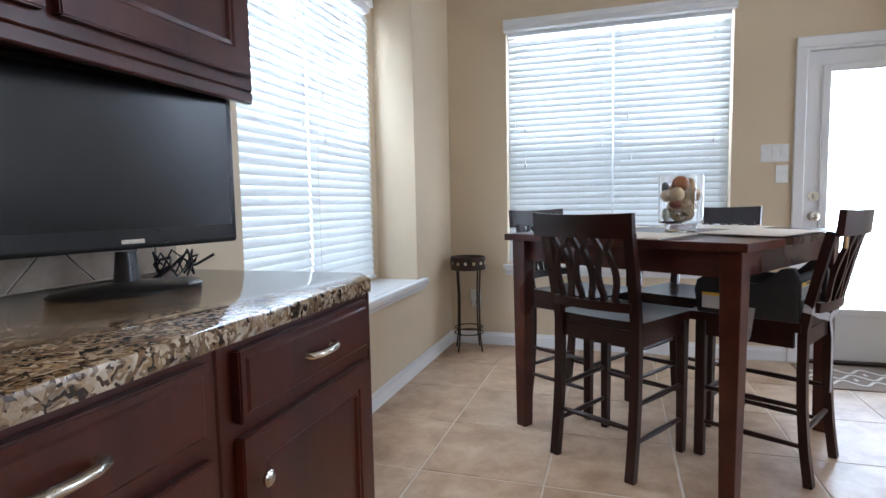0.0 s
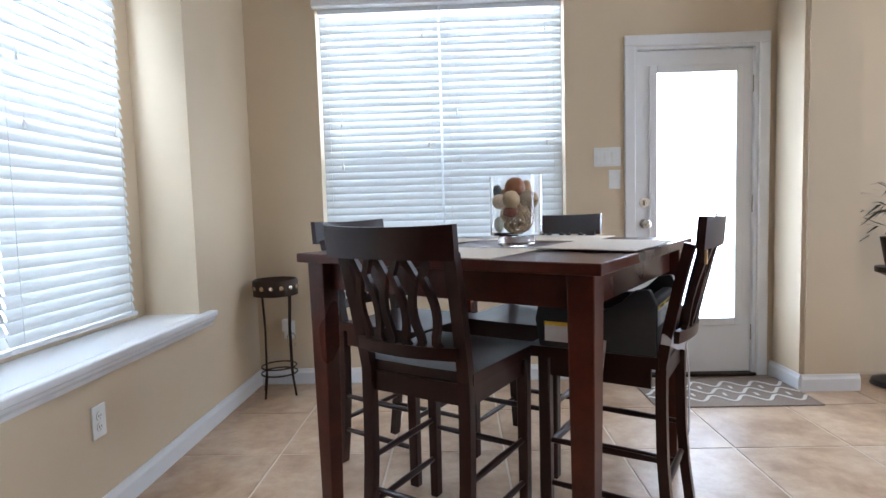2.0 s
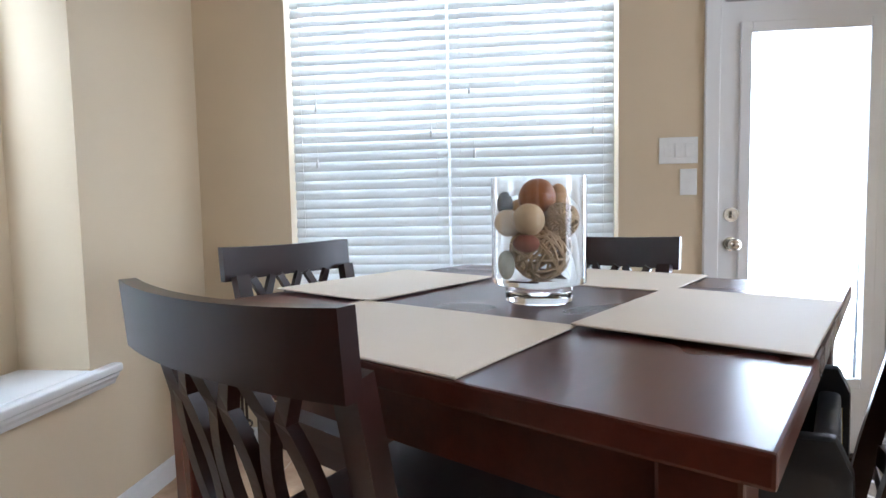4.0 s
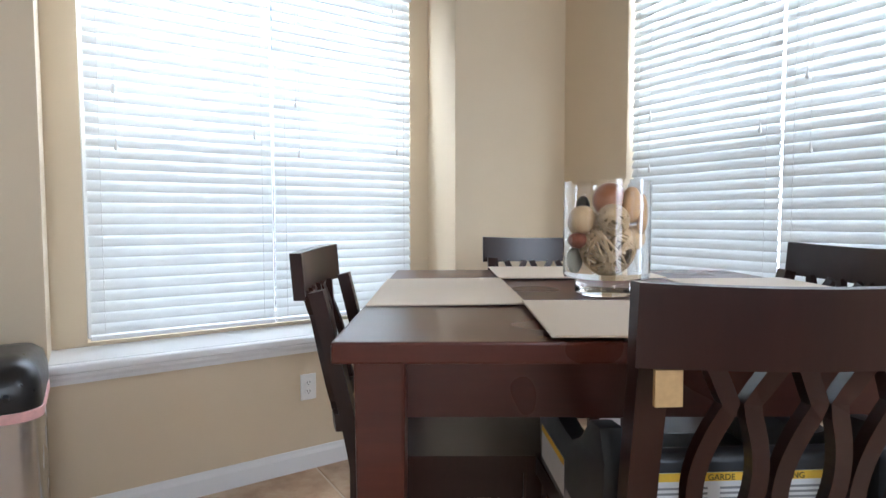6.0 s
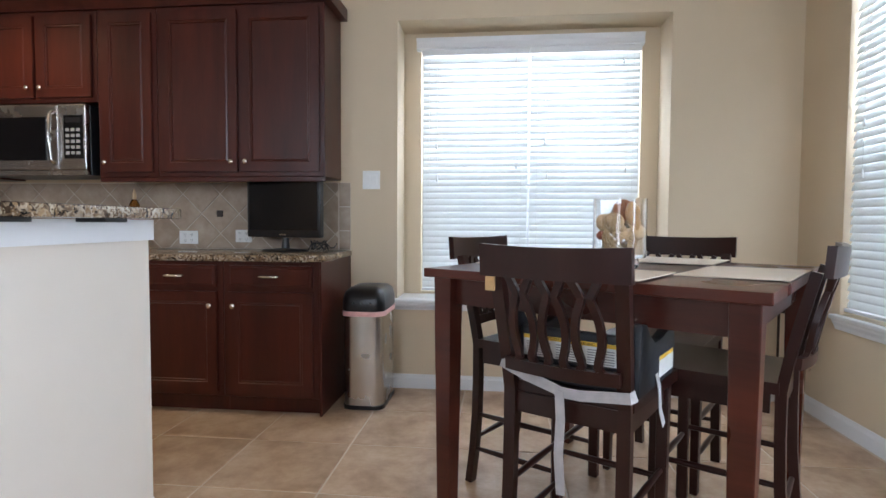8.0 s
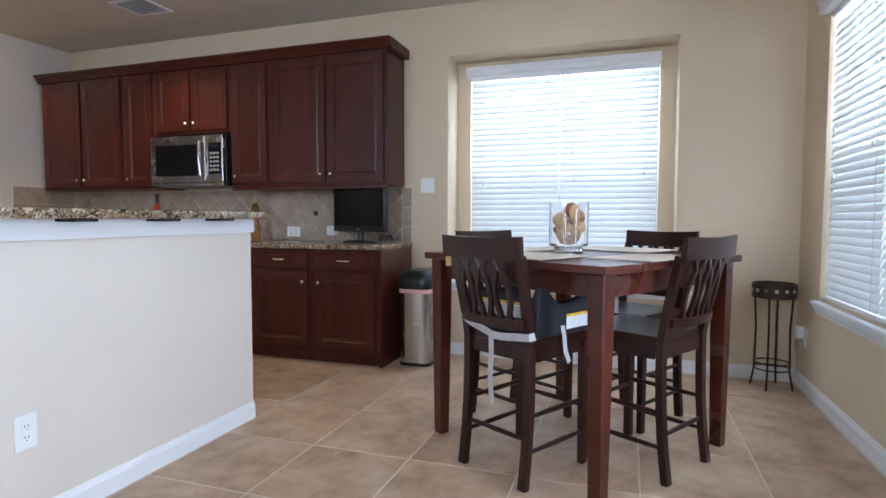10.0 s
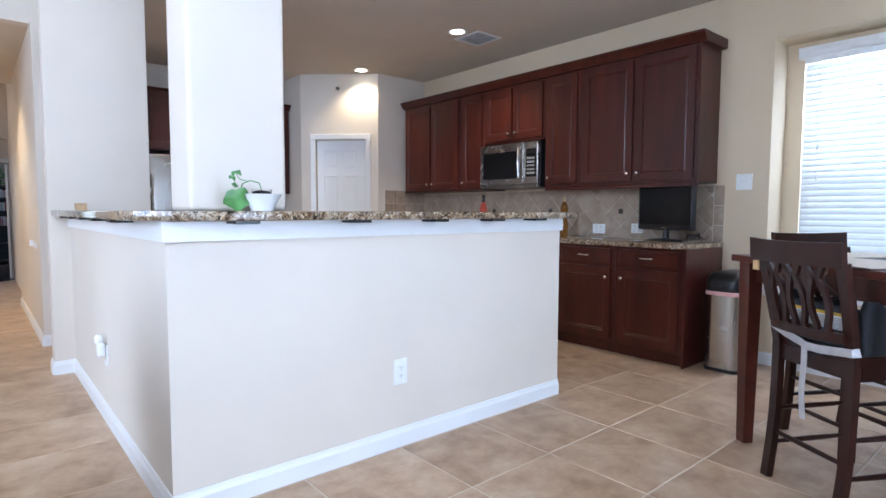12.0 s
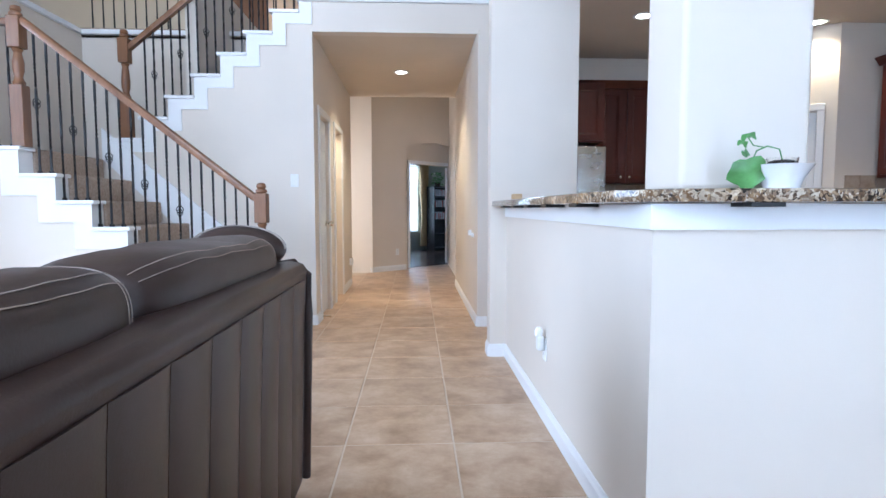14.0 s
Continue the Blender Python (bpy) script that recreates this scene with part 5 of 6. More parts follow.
ball("wooden_ball", -0.001, 0.012, 0.2165, 0.039, M_ORANGEBALL, "polished brown wooden ball in the vase")
ball("cream_ball", -0.022, -0.053, 0.172, 0.0315, M_CREAMBALL, "smooth cream ball in the vase")
ball("gourd", 0.044, 0.032, 0.205, 0.023, M_TAN, "ridged tan gourd in the vase", (1, 1, 1.75))
ball("dried_pod", 0.060, 0.048, 0.185, 0.013, M_TAN, "long brown dried pod in the vase", (1, 1, 3.4))
ball("seed_pod", -0.068, -0.004, 0.204, 0.0165, M_POD, "dark dried seed pod in the vase", (1, 1, 1.5))
ball("pinecone", -0.028, -0.060, 0.126, 0.021, M_RUST, "rust red pinecone in the vase", (1.25, 1, 0.85))
ball("seed_cup", -0.062, -0.024, 0.166, 0.027, M_CREAMBALL, "pale round pod in the vase")
ball("dried_pod", -0.066, -0.033, 0.083, 0.021, M_GREYPOD, "grey green dried pod at the bottom of the vase", (0.8, 1, 1.4))
ball("wooden_ball", -0.035, 0.048, 0.185, 0.031, M_TAN, "tan wooden ball at the back of the vase")
ball("wooden_ball", 0.030, 0.058, 0.135, 0.028, M_CREAMBALL, "pale wooden ball at the back of the vase")


def booster_seat():
    m = BOOSTER_CHAIR @ pose(0, 0, 0.6265)
    b = thing("booster_seat", m, "charcoal plastic child booster seat strapped to a chair", "booster seat")
    part("base", box_bm(-0.175, 0.03, 0.0, 0.175, 0.37, 0.06, 0.012, 3), M_GREYP, b, smooth=40)
    part("back", box_bm(-0.165, 0.025, 0.061, 0.165, 0.06, 0.165, 0.012, 3), M_GREYP, b, smooth=40)
    prof = [(0.01, 0.0), (0.01, 0.16), (0.03, 0.205), (0.075, 0.20), (0.115, 0.16), (0.16, 0.135), (0.22, 0.135), (0.35, 0.155), (0.385, 0.135), (0.395, 0.09), (0.38, 0.0)]
    for s in (-1, 1):
        x0, x1 = sorted((s * 0.176, s * 0.212))
        part("armrest", prism_bm(prof, "x", x0, x1, bevel=0.008), M_GREYP, b, smooth=40)
        xs = s * 0.2125
        l0, l1 = sorted((xs, xs + s * 0.001))
        lab = part("label", box_bm(l0, 0.20, 0.02, l1, 0.36, 0.085), M_LABEL, b, "white warning label with a yellow strip")
        part("strip", box_bm(*((l1, 0.20, 0.073, l1 + 0.0006, 0.36, 0.085) if s > 0 else (l0 - 0.0006, 0.20, 0.073, l0, 0.36, 0.085))), M_YELLOW, lab)
    lab = part("label", box_bm(-0.15, 0.0238, 0.075, 0.15, 0.0248, 0.14), M_LABEL, b, "white warning label with a yellow strip")
    part("strip", box_bm(-0.15, 0.0230, 0.128, 0.15, 0.0236, 0.14), M_YELLOW, lab)
    for k in range(3):
        for r in range(6):
            part("text_bar", box_bm(-0.14 + k * 0.098, 0.0230, 0.079 + r * 0.0075, -0.14 + k * 0.098 + 0.08, 0.0236, 0.082 + r * 0.0075), M_INK, lab)
    for txt, x in (("WARNING", 0.05), ("EN GARDE", -0.05)):
        cu = bpy.data.curves.new("text", "FONT")
        cu.body, cu.size, cu.align_x, cu.extrude = txt, 0.012, "CENTER", 0.0002
        o = new("writing", cu)
        o.parent = lab
        o.matrix_local = pose(x, 0.0226, 0.1295, 90, 0, 0)
        o.data.materials.append(M_BLACK)
    def band(pts):
        return sweep_bm(pts, 0.016, 0.001, (0, 1, 0.05))
    st = part("strap", band([(-0.208, -0.004, 0.06), (-0.20, -0.030, 0.055), (-0.12, -0.034, 0.028), (-0.02, -0.038, 0.005), (0.0, -0.040, -0.002)]), M_WEB, b, "grey webbing strap")
    part("strap", band([(0.0, -0.0425, -0.002), (0.06, -0.036, -0.004), (0.14, -0.034, 0.006), (0.20, -0.030, 0.012), (0.208, -0.004, 0.016)]), M_WEB, b, "grey webbing strap")
    part("strap", sweep_bm([(0.0, -0.043, 0.0), (0.008, -0.05, -0.08), (0.004, -0.052, -0.18), (0.012, -0.05, -0.30)], 0.014, 0.001, (0, 1, 0)), M_WEB, b, "grey webbing strap end")
    for s in (-1, 1):
        part("strap", sweep_bm([(s * 0.214, 0.17, 0.04), (s * 0.222, 0.172, 0.0), (s * 0.224, 0.18, -0.07), (s * 0.23, 0.20, -0.12)], 0.013, 0.001, (1, 0, 0)), M_WEB, b, "grey webbing strap")
    return b


booster_seat()
c0 = bpy.data.objects["dining_chair"]
part("chipped_patch", box_bm(-0.203, -0.112, 0.912, -0.172, -0.106, 0.953), M_BARE, c0, "bare pale wood where the finish chipped").matrix_local = pose(0, -0.012, 0)

# door mat
def door_mat():
    mat = thing("door_mat", pose(1.945, 4.09, 0.0), "taupe door mat with an ivory trellis pattern", "mat")
    part("base", box_bm(-0.44, -0.24, 0, 0.44, 0.24, 0.008, 0.003, 1), M_RUG, mat)
    bm = bmesh.new()
    pitch_x, pitch_y = 0.176, 0.16
    for r in range(-2, 3):
        pts = [(-0.43 + i * 0.01, r * pitch_y / 1.0 * 0.75 + 0.042 * math.cos(2 * math.pi * i * 0.01 / pitch_x) * (1 if r % 2 else -1), 0.0085) for i in range(87)]
        if abs(r) < 2:
            sweep_bm(pts, 0.009, 0.001, (0, 0, 1), bm)
    part("trellis", bm, M_RUGW, mat, "ivory pattern lines")
    bm = bmesh.new()
    for r in (-1, 0):
        for k in range(-2, 3):
            x = k * pitch_x + (0.088 if r == 0 else 0)
            if abs(x) < 0.43:
                box_bm(x - 0.008, (r + 0.5) * 0.12 - 0.022, 0.008, x + 0.008, (r + 0.5) * 0.12 + 0.022, 0.0094, bm=bm)
    part("trellis_link", bm, M_RUGW, mat)


door_mat()

# refrigerator and back-wall cabinets
def refrigerator():
    f = thing("refrigerator", pose(1.90, -3.58, 0), "stainless steel refrigerator beside dark cherry cabinets", "refrigerator")
    part("body", box_bm(0, 0, 0.02, 0.91, 0.66, 1.74, 0.006, 1), M_GREYP, f)
    for x0, x1 in ((0.003, 0.452), (0.458, 0.907)):
        part("door", box_bm(x0, 0.662, 0.55, x1, 0.72, 1.745, 0.015, 3), M_STEEL, f, "brushed steel door", 40)
    part("freezer_drawer", box_bm(0.003, 0.662, 0.04, 0.907, 0.72, 0.54, 0.015, 3), M_STEEL, f, smooth=40)
    for x in (0.41, 0.50):
        part("handle", tube_bm([(x, 0.72, 0.75), (x, 0.765, 0.78), (x, 0.765, 1.5), (x, 0.72, 1.53)], 0.011, 8), M_STEEL, f, smooth=50)
    part("badge", box_bm(0.06, 0.7205, 1.66, 0.11, 0.722, 1.675), M_INK, f)


refrigerator()


def back_cabinet(x0, x1, z0, z1, y1, doors):
    cab = thing("wall_cabinet", Matrix.Identity(4), "dark cherry cabinet on the kitchen's back wall", "cabinet", "kitchen wall cabinets")
    part("body", box_bm(x0 + 0.001, -3.598, z0, x1 - 0.001, y1, z1, 0.003, 1), M_CAB, cab)
    w = (x1 - x0) / doors
    for i in range(doors):
        a, b = x0 + i * w + 0.02, x0 + (i + 1) * w - 0.02
        bm = framed_bm(b - a, z1 - z0 - 0.04, 0.055)
        bm.transform(Matrix.Translation(((a + b) / 2, y1, (z0 + z1) / 2)) @ Matrix.Rotation(radians(180), 4, "Z"))
        d = part("door", bm, M_CAB, cab)
        kx = b - 0.03 if i % 2 == 0 else a + 0.03
        part("knob", lathe_bm([(0.006, 0), (0.005, 0.012), (0.014, 0.018), (0.015, 0.024), (0.009, 0.029)], 14), M_NICKEL, d, "satin nickel knob", 50).matrix_world = pose(kx, y1 + 0.02, z0 + 0.07, -90, 0, 0)


back_cabinet(0.60, 1.24, 1.38, 2.42, -3.27, 2)
back_cabinet(1.24, 1.88, 1.38, 2.42, -3.27, 2)
back_cabinet(1.88, 2.82, 1.80, 2.42, -3.00, 2)
solid("crown_moulding", prism_bm([(-3.598, 2.42), (-3.25, 2.42), (-3.22, 2.46), (-3.19, 2.495), (-3.598, 2.495)], "x", 0.60, 2.84), M_CAB, "dark cherry crown moulding on the back wall", "moulding")
cab = thing("base_cabinet", Matrix.Identity(4), "dark cherry base cabinet on the kitchen's back wall", "cabinet", "kitchen base cabinets")
part("body", box_bm(0.60, -3.598, 0, 1.88, -3.0, 0.884), M_CAB, cab)
solid("countertop", box_bm(0.59, -3.598, 0.885, 1.885, -2.96, 0.922, 0.008, 2), M_GRANITE, "speckled granite counter on the back wall", "countertop")
side2 = structure("backsplash_back", box_bm(0.60, -3.598, 0.923, 1.88, -3.594, 1.379), M_SGROUT, "beige tile backsplash on the back wall")
for k in range(8):
    for r in range(3):
        part("tile", box_bm(0.603 + k * 0.158, -3.594, 0.926 + r * 0.152, 0.603 + k * 0.158 + 0.153, -3.588, 0.926 + r * 0.152 + 0.147), M_SPLASH, side2)


# recessed lamps, air register, sprinkler
def recessed(x, y, z):
    r = thing("recessed_light", pose(x, y, z), "round recessed ceiling light, switched on", "ceiling light", "recessed lights")
    part("trim_ring", lathe_bm([(0.065, -0.001), (0.092, -0.001), (0.092, -0.006), (0.085, -0.009), (0.067, -0.004)], 32, close=False), M_TRIM, r, smooth=40)
    part("lens", lathe_bm([(0.066, -0.0035), (0.064, -0.002)], 32), M_CAN, r, "glowing lens")


for x, y, z in ((0.211, -0.474, CEIL), (0.133, -2.274, CEIL), (1.82, -2.19, CEIL), (4.045, -3.867, HALL_CEIL)):
    recessed(x, y, z)
vent = thing("air_register", pose(-0.07, -0.49, CEIL), "white slotted ceiling air register", "vent")
bm = bmesh.new()
for a in ((-0.16, -0.17, -0.13, 0.17), (0.13, -0.17, 0.16, 0.17), (-0.13, -0.17, 0.13, -0.14), (-0.13, 0.14, 0.13, 0.17)):
    box_bm(a[0], a[1], -0.01, a[2], a[3], -0.0005, 0.002, 1, bm)
part("frame", bm, M_TRIM, vent)
part("backing", box_bm(-0.13, -0.14, -0.002, 0.13, 0.14, -0.0005), M_INK, vent)
for i in range(9):
    x = -0.118 + i * 0.029
    bm = box_bm(-0.011, -0.139, -0.001, 0.011, 0.139, 0.001)
    bm.transform(pose(x, 0, -0.008, 0, 35, 0))
    part("slat", bm, M_TRIM, vent)
sp = thing("sprinkler", DIAG @ pose(0.5, 0.001, 2.66), "small brass sprinkler head above the pantry door", "sprinkler")
part("escutcheon", cyl_bm((0, 0, 0), (0, 0.006, 0), 0.028, n=20), M_NICKEL, sp)
part("head", cyl_bm((0, 0.006, 0), (0, 0.04, 0), 0.010, n=12), M_BRONZE, sp)

# bar things
for i, (x, y) in enumerate([(2.95, 0), (2.45, 0), (2.0, 0), (1.6, 0), (1.25, 0), (0, 0.85), (0, 0.40), (0, 0.0), (0, -0.4), (0, -0.8)]):
    if x:
        bm = box_bm(x - 0.045, BAR_Y + 0.016, 1.106, x + 0.05, BAR_Y + 0.112, 1.1178, 0.001, 1)
    else:
        bm = box_bm(BAR_X + 0.016, y - 0.045, 1.106, BAR_X + 0.102, y + 0.045, 1.1178, 0.001, 1)
    solid("bracket", bm, M_BLACK, "flat black bracket under the bar top", "bracket", "", "bar brackets")


def potted_plant():
    p = thing("potted_plant", pose(2.862, 1.335, 1.1555), "small green seedling in a white footed bowl on the bar", "plant")
    part("bowl", lathe_bm([(0.045, 0), (0.046, 0.008), (0.055, 0.03), (0.075, 0.062), (0.078, 0.066), (0.072, 0.066), (0.05, 0.03), (0.0001, 0.02)], 36), M_CERAMIC, p, smooth=50)
    part("cup", lathe_bm([(0.028, 0.022), (0.04, 0.085), (0.038, 0.085), (0.027, 0.03), (0.0001, 0.028)], 24), M_GLASS, p, "clear plastic cup", 50)
    part("soil", lathe_bm([(0.027, 0.03), (0.036, 0.075), (0.02, 0.08), (0.0001, 0.079)], 18), M_SOIL, p, smooth=60)
    part("stem", tube_bm([(0, 0, 0.078), (0.01, 0, 0.11), (0.045, 0.0, 0.118), (0.075, 0.0, 0.105), (0.09, 0.0, 0.07)], 0.0022, 6), M_LEAF, p, smooth=60)
    part("stem", tube_bm([(0.055, 0, 0.115), (0.085, 0.0, 0.12), (0.10, 0.0, 0.14)], 0.0018, 6), M_LEAF, p, smooth=60)
    def leaf(cx, cz, w, h, tilt, roll):
        bm = bmesh.new()
        c = bm.verts.new((0, 0.006, 0))
        ring = []
        for i in range(18):
            a = 2 * math.pi * i / 18
            k = 1 + 0.10 * math.cos(5 * a) - 0.22 * max(0.0, math.cos(a - math.pi / 2)) ** 8
            ring.append(bm.verts.new((w * k * math.cos(a), 0.010 * math.sin(3 * a) - 0.006, h * k * math.sin(a))))
        for i in range(18):
            bm.faces.new((c, ring[i], ring[(i + 1) % 18]))
        r = bmesh.ops.extrude_face_region(bm, geom=bm.faces[:])
        for v in r["geom"]:
            if isinstance(v, bmesh.types.BMVert):
                v.co.y -= 0.0012
        bmesh.ops.recalc_face_normals(bm, faces=bm.faces[:])
        bm.transform(pose(cx, 0.0, cz, tilt, roll, -35))
        part("leaf", bm, M_LEAF, p, smooth=50)
    leaf(0.098, 0.046, 0.052, 0.046, -12, 20)
    leaf(0.10, 0.148, 0.018, 0.010, 50, 10)
    leaf(0.115, 0.128, 0.013, 0.008, 30, -20)
    leaf(0.108, 0.10, 0.008, 0.014, 10, 30)


potted_plant()
h = thing("sponge_holder", pose(3.16, -1.09, 1.1555, 0, 0, 90), "small cream block holder standing on the bar", "holder")
part("base", box_bm(-0.055, -0.03, 0, 0.055, 0.03, 0.012, 0.003, 1), M_CREAMBALL, h)
part("side", box_bm(-0.055, -0.03, 0.0122, -0.047, 0.03, 0.05, 0.002, 1), M_CREAMBALL, h)
part("side", box_bm(0.047, -0.03, 0.0122, 0.055, 0.03, 0.05, 0.002, 1), M_CREAMBALL, h)
part("card", box_bm(-0.046, -0.004, 0.0122, 0.046, 0.004, 0.042), M_CREAMBALL, h)


# ---------------------------------------------------------------- stairs
stairs = thing("stairs_lower", Matrix.Identity(4), "carpeted stair flight with white stepped stringer", "stairs")
stairs["kind"] = "structure"
for n in range(1, 9):
    x = STAIR_X0 + RUN_L * n
    x_end = x + RUN_L if n < 8 else 7.5
    bm = box_bm(x - 0.02, HALL_Y + 0.03, (n - 1) * RISE, x_end, STAIR_Y - 0.14, n * RISE, 0.018, 3)
    part("step", bm, M_CARPET, stairs, "beige carpet tread", 50)
    part("tread_cap", box_bm(x - 0.025, STAIR_Y - 0.14, n * RISE - 0.028, x_end, STAIR_Y + 0.03, n * RISE, 0.006, 2), M_TRIM, stairs)
    part("riser", box_bm(x, STAIR_Y - 0.14, (n - 1) * RISE, x + 0.02, STAIR_Y, n * RISE - 0.0285), M_TRIM, stairs)
out = []
for n in range(1, 9):
    x = STAIR_X0 + RUN_L * n
    out += [(x, (n - 1) * RISE), (x, n * RISE - 0.029)]
low = []
for n in range(8, 0, -1):
    x = STAIR_X0 + RUN_L * n + 0.13
    low += [(x, n * RISE - 0.16), (x, max(0.0, (n - 1) * RISE - 0.16))]
part("stringer", prism_bm(out + [(7.5, LAND_Z - 0.029), (7.5, LAND_Z - 0.16)] + low, "y", STAIR_Y, STAIR_Y + 0.012), M_TRIM, stairs)
out2 = [(x + 0.022, z) for x, z in out] + [(7.48, LAND_Z - 0.03), (7.48, 0)]
structure("wall_stair_front", prism_bm(out2, "y", STAIR_Y - 0.10, STAIR_Y - 0.001), M_CREAM, "cream wall under the lower stair flight")
part("skirt_board", prism_bm([(4.9, 0.0), (4.9, 0.30), (6.72, 8 * RISE + 0.28), (6.72, 8 * RISE), (5.1, 0.0)], "y", HALL_Y + 0.002, HALL_Y + 0.02), M_TRIM, stairs, "white skirt board")

stairs2 = thing("stairs_upper", Matrix.Identity(4), "upper stair flight with white stepped stringer", "stairs")
stairs2["kind"] = "structure"
top, bot = [], []
for n in range(9, 17):
    x = US_X - RUN * (n - 9)
    part("step", box_bm(x - RUN, -3.5, (n - 1) * RISE, x + 0.02, HALL_Y - 0.125, n * RISE, 0.015, 2), M_CARPET, stairs2, "beige carpet tread")
    part("tread_cap", box_bm(x - RUN, HALL_Y - 0.124, n * RISE - 0.03, x + 0.03, HALL_Y + 0.03, n * RISE, 0.006, 2), M_TRIM, stairs2)
    top += [(x, (n - 1) * RISE), (x, n * RISE - 0.031)]
    bot += [(x - 0.115, (n - 1) * RISE - 0.125), (x - 0.115, n * RISE - 0.125)]
part("stringer", prism_bm(top + [(4.9, 16 * RISE - 0.031), (4.9, 16 * RISE - 0.125)] + bot[::-1], "y", HALL_Y + 0.001, HALL_Y + 0.013), M_TRIM, stairs2)
structure("wall_landing_front", box_bm(6.72, HALL_Y - 0.12, 0, 7.5, HALL_Y, LAND_Z - 0.2), M_CREAM, "cream wall under the landing")


def newel_bm(h, base=0.32):
    bm = box_bm(-0.045, -0.045, 0, 0.045, 0.045, base, 0.004, 1)
    b0, b1 = base, h - 0.30
    prof = [(0.038, b0), (0.042, b0 + 0.015), (0.03, b0 + 0.04), (0.026, b0 + 0.06), (0.036, b0 + 0.10), (0.038, b0 + 0.16), (0.030, b1 - 0.06), (0.025, b1 - 0.03), (0.036, b1 - 0.012), (0.03, b1)]
    lathe_bm(prof, 20, bm=bm)
    box_bm(-0.045, -0.045, b1, 0.045, 0.045, h - 0.08, 0.004, 1, bm)
    lathe_bm([(0.03, h - 0.08), (0.042, h - 0.07), (0.042, h - 0.055), (0.028, h - 0.045), (0.036, h - 0.03), (0.03, h - 0.008), (0.01, h)], 20, bm=bm)
    return bm


def baluster_bm(h, knot):
    """Square iron bar with twists and, on some, an open basket."""
    bm = bmesh.new()
    rings = []
    n = 40
    for i in range(n + 1):
        f = i / n
        tw = 0.0
        for lo, hi in ((0.18, 0.42), (0.60, 0.84)):
            tw += 2 * math.pi * 2 * min(1, max(0, (f - lo) / (hi - lo)))
        c = [(math.cos(tw + math.pi / 4 + k * math.pi / 2) * 0.0092, math.sin(tw + math.pi / 4 + k * math.pi / 2) * 0.0092) for k in range(4)]
        rings.append([bm.verts.new((x, y, f * h)) for x, y in c])
    for a, b in zip(rings, rings[1:]):
        for k in range(4):
            bm.faces.new((a[k], a[(k + 1) % 4], b[(k + 1) % 4], b[k]))
    box_bm(-0.012, -0.012, 0, 0.012, 0.012, 0.02, bm=bm)
    if knot:
        z0 = h * 0.50
        for k in range(4):
            tube_bm([(0.026 * math.sin(math.pi * i / 8) * math.cos(k * math.pi / 2 + i * 0.35), 0.026 * math.sin(math.pi * i / 8) * math.sin(k * math.pi / 2 + i * 0.35), z0 - 0.045 + 0.09 * i / 8) for i in range(9)], 0.0035, 5, bm)
    return bm


def railing(name, label, spots, rail_pts, newels, shoe=None):
    r = thing(name, Matrix.Identity(4), label, "railing")
    cache = {}
    for i, (x, y, z0, z1) in enumerate(spots):
        key = (round(z1 - z0, 2), i % 3 == 1)
        if key not in cache:
            cache[key] = mesh_of("baluster", baluster_bm(*key), M_IRON)
        ob = new("baluster", cache[key])
        ob.parent = r
        ob.location = (x, y, z0)
    for a, b in rail_pts:
        bm = prism_bm([(-0.028, -0.02), (0.028, -0.02), (0.032, 0.0), (0.028, 0.022), (0.012, 0.032), (-0.012, 0.032), (-0.028, 0.022), (-0.032, 0.0)], "x", 0, (Vector(b) - Vector(a)).length)
        d = Vector(b) - Vector(a)
        ang = math.atan2(d.y, d.x)
        pitch = math.atan2(d.z, math.hypot(d.x, d.y))
        bm.transform(Matrix.Translation(a) @ Matrix.Rotation(ang, 4, "Z") @ Matrix.Rotation(-pitch, 4, "Y"))
        part("handrail", bm, M_OAK, r, "oak handrail", 40)
    for x, y, z, h, base in newels:
        part("newel_post", newel_bm(h, base), M_OAK, r, "turned oak newel post", 40).location = (x, y, z)
    if shoe:
        part("shoe_rail", box_bm(*shoe, 0.003, 1), M_IRON, r, "dark bottom rail")
    return r


RY = STAIR_Y - 0.055
SL = RISE / RUN_L
spots = []
for n in range(1, 9):
    x = STAIR_X0 + RUN_L * n
    for f in (0.06, 0.143, 0.226):
        xx = x + f
        if 5.05 < xx < 6.62:
            spots.append((xx, RY, n * RISE, 1.113 + (xx - 5.0) * SL - 0.015))
railing("stair_railing_lower", "oak stair railing with black twisted iron balusters", spots, [((5.07, RY, 1.17), (6.69, RY, 1.17 + 1.62 * SL))],
        [(5.03, RY, RISE, 1.10, 0.42), (6.73, RY, LAND_Z, 1.0, 0.44)])
spots = []
for i in range(9):
    spots.append((6.80 + i * 0.1, RY, LAND_Z, LAND_Z + 0.86))
railing("landing_railing", "oak landing railing with black iron balusters", spots, [((6.70, RY, LAND_Z + 0.88), (7.5, RY, LAND_Z + 0.88))], [])
SU = RISE / RUN
UY = HALL_Y - 0.05
spots = []
for n in range(9, 17):
    x = US_X - RUN * (n - 9)
    for f in (0.02, 0.1, 0.18):
        xx = x - f
        if xx < 6.42:
            spots.append((xx, UY, n * RISE, 2.55 + (6.45 - xx) * SU))
railing("stair_railing_upper", "oak upper stair railing with black twisted balusters", spots, [((6.50, UY, 2.54), (4.98, UY, 2.54 + 1.52 * SU))],
        [(6.52, UY, 9 * RISE, 0.98, 0.36)])
spots = [(5.1 + i * 0.115, -3.55, 3.05, 3.95) for i in range(21)]
